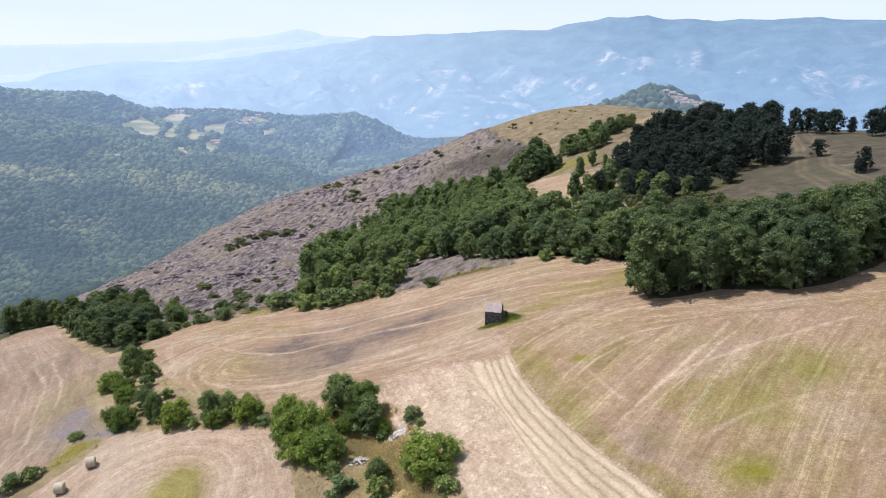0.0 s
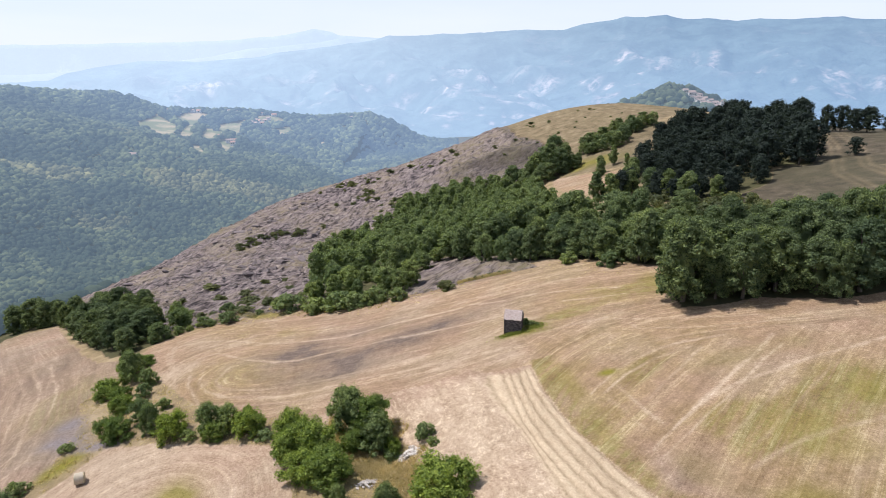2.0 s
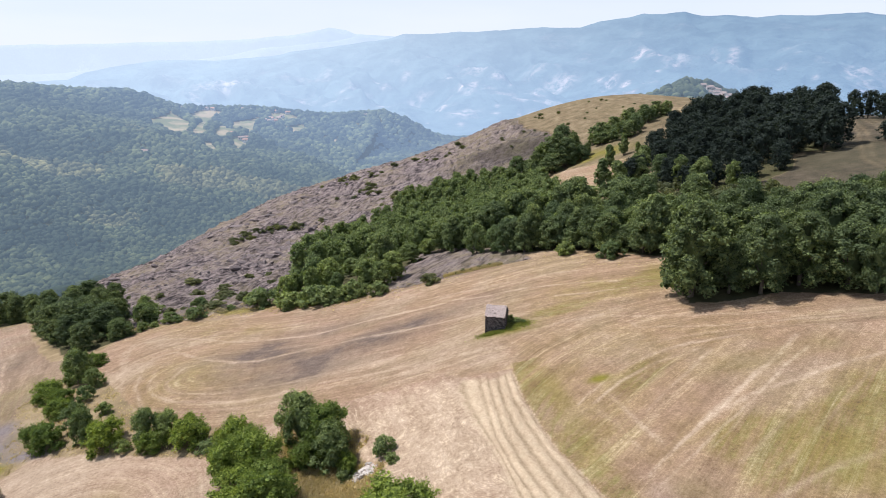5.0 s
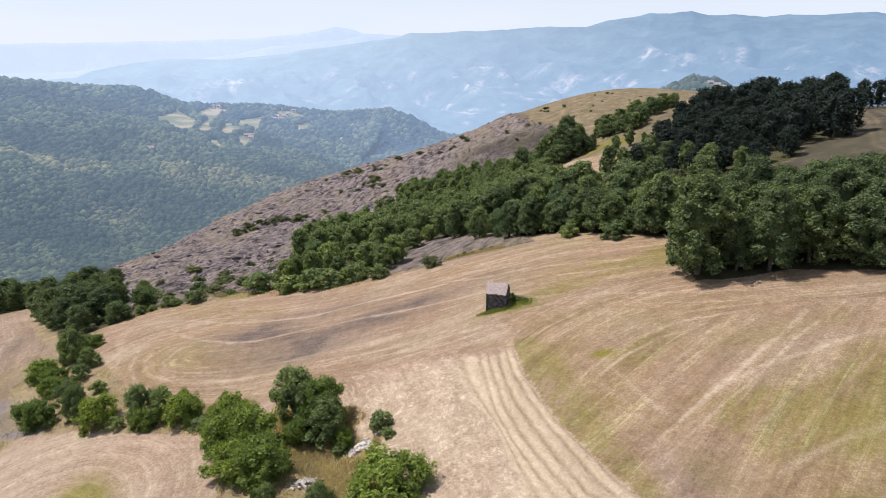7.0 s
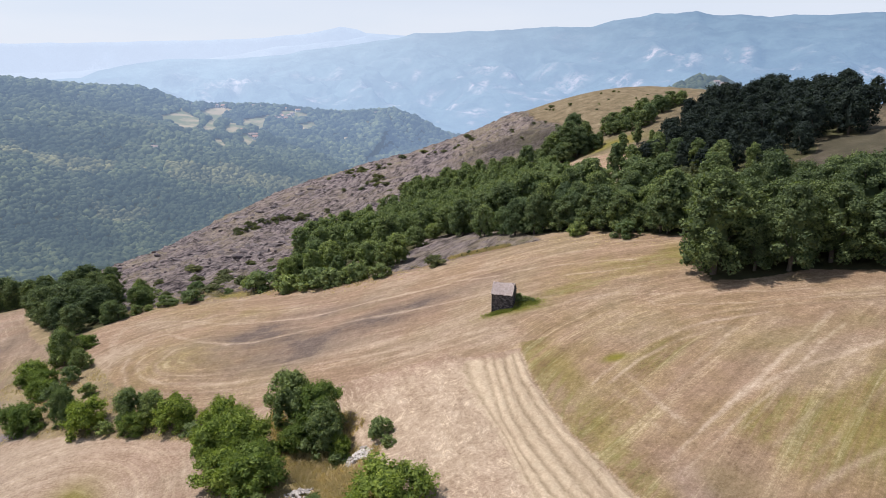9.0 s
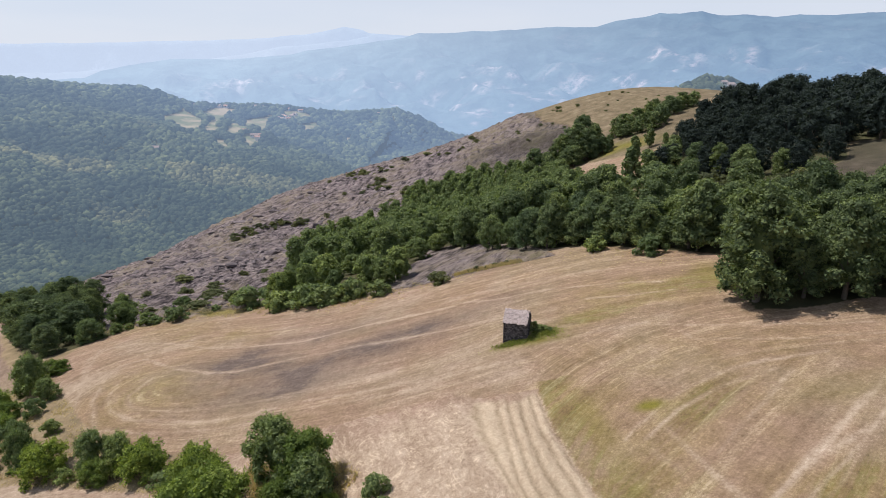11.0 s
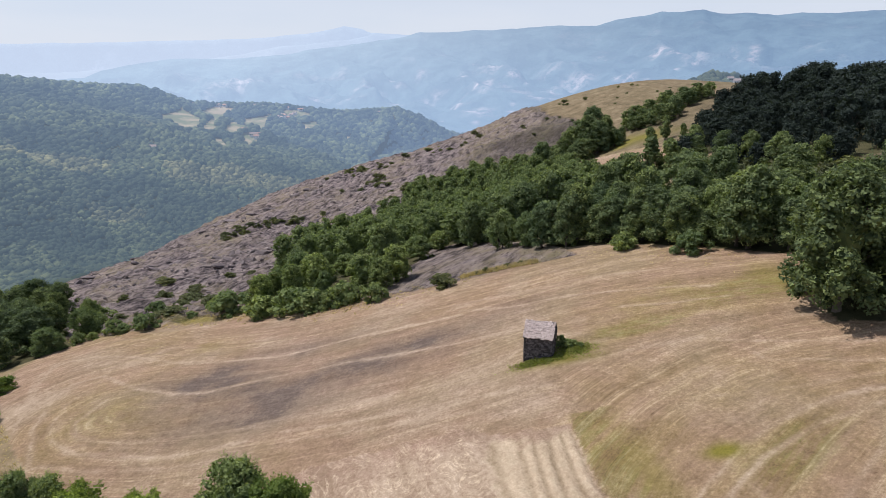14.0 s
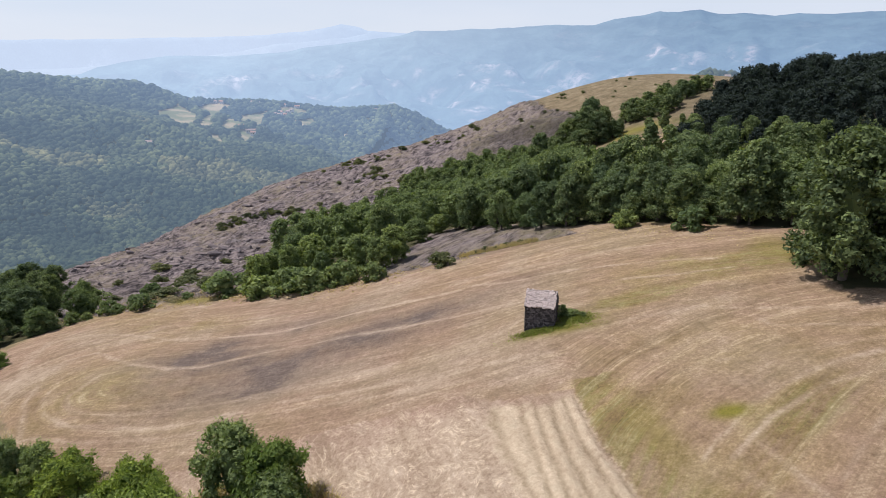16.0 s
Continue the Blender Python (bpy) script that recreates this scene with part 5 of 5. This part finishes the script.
def on_spur(x, y):
    crest = to_line(x, y, SPUR)[0] + 150 * fbm(x, y, 90, 5, 52)
    return (crest < 34) | ((fbm(x, y, 130, 4, 58) > 0.22) & (np.hypot(x, y) < 1300))


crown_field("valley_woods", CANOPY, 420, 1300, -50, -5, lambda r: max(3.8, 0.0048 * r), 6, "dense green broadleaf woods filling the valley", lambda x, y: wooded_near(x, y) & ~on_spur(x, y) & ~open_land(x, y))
# sunlight on the crest is put into this lighter canopy colour
crown_field("spur_woods", SUNLIT_CANOPY, 420, 1300, -50, -5, lambda r: max(3.8, 0.0048 * r), 6, "sunlit olive-green oak woods on the valley's spur", lambda x, y: wooded_near(x, y) & on_spur(x, y) & ~open_land(x, y))
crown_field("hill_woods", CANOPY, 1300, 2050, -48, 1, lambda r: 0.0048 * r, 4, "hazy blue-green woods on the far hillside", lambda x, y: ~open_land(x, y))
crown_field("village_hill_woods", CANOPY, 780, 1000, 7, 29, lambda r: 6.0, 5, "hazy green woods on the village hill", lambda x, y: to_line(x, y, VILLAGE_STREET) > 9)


# ---- mountains ----
def range_mesh(name, mat, near, crest, az, tops, foot, power, rough, seed, scars=()):
    a = np.radians(np.linspace(az[0], az[-1], 640 if crest - near > 1000 else 300))
    r = np.linspace(near, crest + 150, 110 if crest - near > 1000 else 24)
    rr, aa = np.meshgrid(r, a, indexing="ij")
    x, y = HUB[0] + rr * np.sin(aa), HUB[1] + rr * np.cos(aa)
    top = np.interp(np.degrees(aa), az, tops)
    u = np.clip((rr - near) / (crest - near), 0, 1)
    ridged = 1 - 2 * np.abs(fbm(x + 0.4 * y, y * 0.5, 520, 5, seed))
    top = top + 14 * fbm(np.degrees(aa) * 40, 0 * aa, 60, 5, seed + 5)
    z = foot + (top - foot) * u**power - rough * (1 - ridged) * 2.2 * np.sin(np.pi * np.clip(u, 0.02, 1)) + 0.9 * rough * fbm(x, y, 210, 5, seed + 3) * np.sin(np.pi * np.clip(u, 0.03, 0.97))
    z = np.where(rr > crest, z - (rr - crest) * 0.8, z)
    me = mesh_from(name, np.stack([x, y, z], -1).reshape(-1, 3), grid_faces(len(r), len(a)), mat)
    bare = np.clip(4.5 * (fbm(x, y, 170, 5, seed + 11) - 0.12), 0, 0.7) * np.clip(1.6 - 1.5 * u, 0, 1)
    for sa, sr, wa, wr in scars:
        bare = np.maximum(bare, np.exp(-(((np.degrees(aa) - sa) / wa) ** 2 + ((rr - sr) / wr) ** 2) - 1.8 * fbm(x, y, 60, 3, 5)))
    float_attribute(me, "bare", bare.ravel())
    return tagged(new(name, me), "far blue mountain range in summer haze", "mountain", kind="structure")


# pale landslips and fields: bearing, distance, half width in degrees, half depth
SCARS = [(18.2, 3492, 1.25, 105), (19.8, 3557, 0.38, 97), (21.2, 3582, 0.34, 90), (2.0, 3381, 1.34, 60), (0.4, 2556, 1.06, 55), (-1.7, 2791, 0.96, 45), (7.3, 2926, 1.25, 65), (14.4, 3587, 0.67, 42), (15.7, 3492, 0.67, 30), (8.3, 3421, 1.06, 55), (22.6, 3257, 1.25, 67), (23.8, 3307, 0.96, 47), (29.6, 3308, 0.86, 80), (29.2, 3218, 0.58, 55), (6.1, 3076, 0.77, 42), (12.2, 3187, 0.48, 40), (-6.0, 2781, 0.77, 48), (-18.6, 3410, 1.92, 75), (1.1, 3106, 0.38, 60), (-3.2, 2711, 0.67, 35)]
rng = random.Random(33)
SCARS += [(rng.uniform(-9, 31), 2350 + 1150 * rng.random() ** 1.5, rng.uniform(0.12, 0.5), rng.uniform(10, 34)) for _ in range(90)]
NEAR_CREST = [(-52, 60), (-33, 70), (-29.7, 84), (-28.5, 123), (-26.1, 160), (-23.5, 187), (-18.4, 190), (-14.9, 217), (-12.4, 251), (-10.3, 271), (-8, 295), (-5.7, 319), (-4.4, 342), (-1.8, 348), (2.8, 362), (7, 375), (9.6, 374), (11.2, 408), (13.7, 427), (14.4, 446), (15.8, 440), (17.4, 450), (18.7, 424), (20.8, 422), (22.5, 406), (24.1, 412), (26.3, 404), (28.3, 419), (29.5, 416), (30.2, 402), (33.2, 385), (55, 360)]
FAR_CREST = [(-52, 60), (-30, 120), (-21.6, 196), (-18.4, 225), (-15.7, 278), (-13.7, 287), (-10.3, 317), (-8.2, 353), (-6.4, 343), (-2, 352), (2.8, 377), (7.2, 396), (9.2, 394), (14, 330), (30, 200)]
FAINT_CREST = [(-60, 240), (-34.5, 274), (-27.5, 297), (-18.1, 332), (-14.4, 357), (-12.1, 381), (-10.5, 415), (-9, 398), (-8.5, 376), (-5.4, 363), (0, 320), (20, 200)]
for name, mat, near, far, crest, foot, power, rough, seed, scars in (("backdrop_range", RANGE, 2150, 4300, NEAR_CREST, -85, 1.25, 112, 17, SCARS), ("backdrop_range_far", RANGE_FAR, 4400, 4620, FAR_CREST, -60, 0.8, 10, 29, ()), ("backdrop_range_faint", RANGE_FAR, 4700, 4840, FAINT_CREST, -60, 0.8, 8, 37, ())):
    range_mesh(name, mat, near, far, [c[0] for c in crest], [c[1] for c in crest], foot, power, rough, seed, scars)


# ---- the stone hut ----
def box(bm, x0, x1, y0, y1, z0, z1):
    vs = [bm.verts.new(p) for p in ((x0, y0, z0), (x1, y0, z0), (x1, y1, z0), (x0, y1, z0), (x0, y0, z1), (x1, y0, z1), (x1, y1, z1), (x0, y1, z1))]
    for f in ((0, 3, 2, 1), (4, 5, 6, 7), (0, 1, 5, 4), (1, 2, 6, 5), (2, 3, 7, 6), (3, 0, 4, 7)):
        bm.faces.new([vs[i] for i in f])


def from_bm(name, bm, mat):
    bmesh.ops.recalc_face_normals(bm, faces=bm.faces)
    me = bpy.data.meshes.new(name)
    bm.to_mesh(me)
    bm.free()
    me.materials.append(mat)
    return me


def build_hut():
    """Local x along the front wall, y to the back, z from the lower front corner."""
    length, depth, eave, rise = 2.6, 2.8, 2.1, 0.95
    hut = thing("stone_hut", 9.5, 98.4, 61.6, radians(-13), "small dark dry-stone field hut with a stone slab roof", "hut")
    rng = random.Random(3)

    def stone_wall(name, width, high, gable, m):
        bm = bmesh.new()
        back = bmesh.new()
        z, row = -0.9, 0
        while z < high + gable:
            h = rng.uniform(0.08, 0.18)
            x = -rng.uniform(0, 0.2)
            while x < width:
                w = rng.choice((0.1, 0.15, 0.22, 0.34)) * rng.uniform(0.8, 1.2)
                a, b = max(x, 0.0), min(x + w, width)
                room = gable * (1 - abs((a + b) / width - 1)) if gable else 0
                if b - a > 0.05 and z + h * 0.5 < high + room:
                    d = rng.uniform(0.0, 0.05)
                    t = rng.uniform(-0.03, 0.03)
                    box(bm, a + 0.014, b - 0.014, -0.03 - 1.6 * d, 0.16, z + 0.012 + t, min(z + h + t * rng.uniform(0, 1), high + room + 0.03) - 0.012)
                x += w
            z += h
            row += 1
        bmesh.ops.bevel(bm, geom=list(bm.edges), offset=0.015, segments=1, affect="EDGES")
        me = from_bm(name, bm, HUT_STONE)
        ob = part(name, me, hut, "dark rough stone masonry")
        ob.matrix_local = m
        outline = [(0, -0.95), (width, -0.95), (width, high)] + ([(width / 2, high + gable)] if gable else []) + [(0, high)]
        fr, bk = [back.verts.new((x, 0.0, z)) for x, z in outline], [back.verts.new((x, 0.38, z)) for x, z in outline]
        back.faces.new(fr)
        back.faces.new(bk[::-1])
        for k in range(len(fr)):
            back.faces.new((fr[k], bk[k], bk[(k + 1) % len(fr)], fr[(k + 1) % len(fr)]))
        part("wall_core", from_bm("wall_core", back, MORTAR), ob)

    stone_wall("front_wall", length, eave, 0, pose(0, 0, 0))
    stone_wall("back_wall", length, eave, 0, pose(length, depth, 0, 0, 0, 180))
    stone_wall("right_gable", depth, eave, rise + 0.2, pose(length, 0, 0, 0, 0, 90))
    stone_wall("left_gable", depth, eave, rise, pose(0, depth, 0, 0, 0, -90))
    slope, run = math.atan2(rise, depth / 2), math.hypot(rise, depth / 2)
    for side in (0, 1):
        m = pose(-0.14, -0.16, eave - 0.1, math.degrees(slope)) if side == 0 else pose(length + 0.06, depth + 0.16, eave - 0.1, math.degrees(slope), 0, 180)
        bm = bmesh.new()
        box(bm, 0.05, length + 0.15, 0.05, run + 0.2, -0.02, 0.06)
        bed = part("roof_bed", from_bm("roof_bed", bm, MORTAR), hut)
        bed.matrix_local = m
        y, row = 0.0, 0
        while y < run + 0.12:
            x = -rng.uniform(0, 0.3)
            while x < length + 0.2:
                w = rng.uniform(0.12, 0.34)
                a, b = max(x, 0.0), min(x + w, length + 0.2)
                if b - a > 0.1:
                    sb = bmesh.new()
                    box(sb, 0.008, b - a - 0.008, -rng.uniform(0, 0.05), 0.3, 0, rng.uniform(0.03, 0.08))
                    slab = part("roof_slab", from_bm("roof_slab", sb, SLATE), bed)
                    slab.matrix_local = pose(a, y + rng.uniform(-0.06, 0.06), 0.1 + rng.uniform(0, 0.04), -6 + rng.uniform(-6, 4), rng.uniform(-6, 6), rng.uniform(-9, 9))
                x += w
            y += 0.135
            row += 1
    bm = bmesh.new()
    for k in range(6):
        box(bm, 0.45 * k - 0.08, 0.45 * k + 0.35, -rng.uniform(0.15, 0.22), rng.uniform(0.15, 0.22), 0, rng.uniform(0.05, 0.1))
    ridge = part("ridge_slabs", from_bm("ridge_slabs", bm, SLATE), hut, "flat stones capping the ridge")
    ridge.matrix_local = pose(0, depth / 2, eave + rise + 0.02)
    bm = bmesh.new()
    z = -0.9
    while z < eave - 0.1:
        h = rng.uniform(0.16, 0.26)
        box(bm, -0.03, rng.uniform(0.1, 0.24), -0.085, 0.1, z + 0.01, min(z + h, eave) - 0.01)
        z += h
    bmesh.ops.bevel(bm, geom=list(bm.edges), offset=0.015, segments=1, affect="EDGES")
    part("quoins", from_bm("quoins", bm, QUOIN), hut, "dark corner stones")
    bm = bmesh.new()
    box(bm, -0.03, 0.01, -0.06, 0.04, 0, 1.55)
    box(bm, -0.03, 0.01, 0.84, 0.94, 0, 1.55)
    box(bm, -0.03, 0.02, -0.06, 0.94, 1.55, 1.7)
    door = part("door_frame", from_bm("door_frame", bm, BARK), hut, "dark weathered wooden door frame")
    door.matrix_local = pose(length + 0.1, 0.9, 0.5)


build_hut()


# ---- round bales ----
def bale_mesh():
    bm = bmesh.new()
    bmesh.ops.create_cone(bm, cap_ends=True, segments=32, radius1=0.78, radius2=0.78, depth=1.25)
    bmesh.ops.bevel(bm, geom=[e for e in bm.edges if len(e.link_faces) == 2 and e.calc_face_angle(0) > 1], offset=0.07, segments=2, affect="EDGES")
    bmesh.ops.rotate(bm, verts=bm.verts, matrix=Matrix.Rotation(math.pi / 2, 3, "Y"))
    return from_bm("straw_roll", bm, STRAW)


def wrap_mesh():
    v, f = tube([(-0.52, 0, 0), (0.52, 0, 0)], [0.795, 0.795], 32)
    return mesh_from("net_wrap", v, f, NET)


ROLL, WRAP = bale_mesh(), wrap_mesh()
for x, y, turn in ((-49.8, 81.8, 20), (-52, 77, 15), (126.3, 232.5, 40)):
    bale = thing("round_bale", x, y, ground_at(x, y) + 0.72, radians(turn), "round pale straw bale wrapped in net on stubble", "bale", "round bales")
    part("straw_roll", ROLL, bale)
    part("net_wrap", WRAP, bale, "pale net wrap")


# ---- far houses ----
def house(x, y, turn, w, d, h, group, label, tiles=None):
    rng = random.Random(int(7 * x + y))
    ob = thing("house", x, y, ground_at(x, y) - 0.5, radians(turn), label, "house", group)
    bm = bmesh.new()
    box(bm, -w / 2, w / 2, -d / 2, d / 2, 0, h)
    a, b = [bm.verts.new((s * w / 2, 0, h + d * 0.28)) for s in (-1, 1)]
    bm.faces.new([bm.verts.new((-w / 2, -d / 2, h)), bm.verts.new((-w / 2, d / 2, h)), a])
    bm.faces.new([bm.verts.new((w / 2, d / 2, h)), bm.verts.new((w / 2, -d / 2, h)), b])
    part("wall", from_bm("wall", bm, PLASTER), ob)
    bm = bmesh.new()
    for s in (-1, 1):
        e = [(-w / 2 - 0.5, s * (d / 2 + 0.5), h - 0.3), (w / 2 + 0.5, s * (d / 2 + 0.5), h - 0.3), (w / 2 + 0.5, 0, h + d * 0.28 + 0.1), (-w / 2 - 0.5, 0, h + d * 0.28 + 0.1)]
        lo, hi = [bm.verts.new(p) for p in e], [bm.verts.new((p[0], p[1], p[2] + 0.35)) for p in e]
        bm.faces.new(lo[::-1])
        bm.faces.new(hi)
        for k in range(4):
            bm.faces.new((lo[k], lo[(k + 1) % 4], hi[(k + 1) % 4], hi[k]))
    part("roof", from_bm("roof", bm, tiles or TILE), ob, "clay tile roof")
    for k in range(max(2, int(w // 4))):
        bm = bmesh.new()
        box(bm, -0.6, 0.6, -0.06, 0.06, 0, 1.5)
        win = part("window", from_bm("window", bm, PANE), ob)
        win.matrix_local = pose(-w / 2 + (k + 0.7) * w / max(2, int(w // 4)) * 0.8, -d / 2 - 0.02, h - 2.4)
    return ob


rng = random.Random(21)
for k in range(26):
    u = k / 25
    x, y = 308 + 44 * u + rng.uniform(-3, 3), 872 - 22 * u + rng.uniform(-8, 8)
    house(x, y, rng.uniform(-30, 30), rng.uniform(5, 8), rng.uniform(4.5, 6), rng.uniform(4, 5.5), "village houses", "pale village house with a tiled roof on the hill")
tower = thing("bell_tower", 345, 853, ground_at(345, 853) - 0.5, 0, "pale stone bell tower of the hill village", "bell tower")
bm = bmesh.new()
box(bm, -1.3, 1.3, -1.3, 1.3, 0, 11)
part("shaft", from_bm("shaft", bm, PLASTER), tower)
v, f = tube([(0, 0, 11), (0, 0, 11.2), (0, 0, 14)], [2.1, 2.1, 0.1], 4)
part("spire", mesh_from("spire", v, f, TILE, False), tower, "pointed tiled spire")
for x, y in ((-450, 1615), (-440, 1611), (-439, 1636), (-428, 1624), (-428, 1653), (-447, 1640), (-407, 1297), (-397, 1285), (-404, 1312), (-430, 1312), (-466, 1015), (-427, 1678), (-427, 1734), (-417, 1747), (-405, 1752), (-380, 1768), (-350, 1782), (-330, 1795), (-270, 1805), (-240, 1812), (-640, 1585), (-628, 1590), (-618, 1606), (-600, 1640), (-585, 1648), (-525, 1690), (-512, 1697), (-455, 1720), (-765, 1446), (-752, 1452), (-772, 1420)):
    house(x, y, rng.uniform(-40, 40), rng.uniform(9, 14), rng.uniform(7, 9), rng.uniform(5, 7), "houses on the far hill", "pale farmhouse with a tiled roof among fields", RED_TILE if rng.random() < 0.4 else TILE)
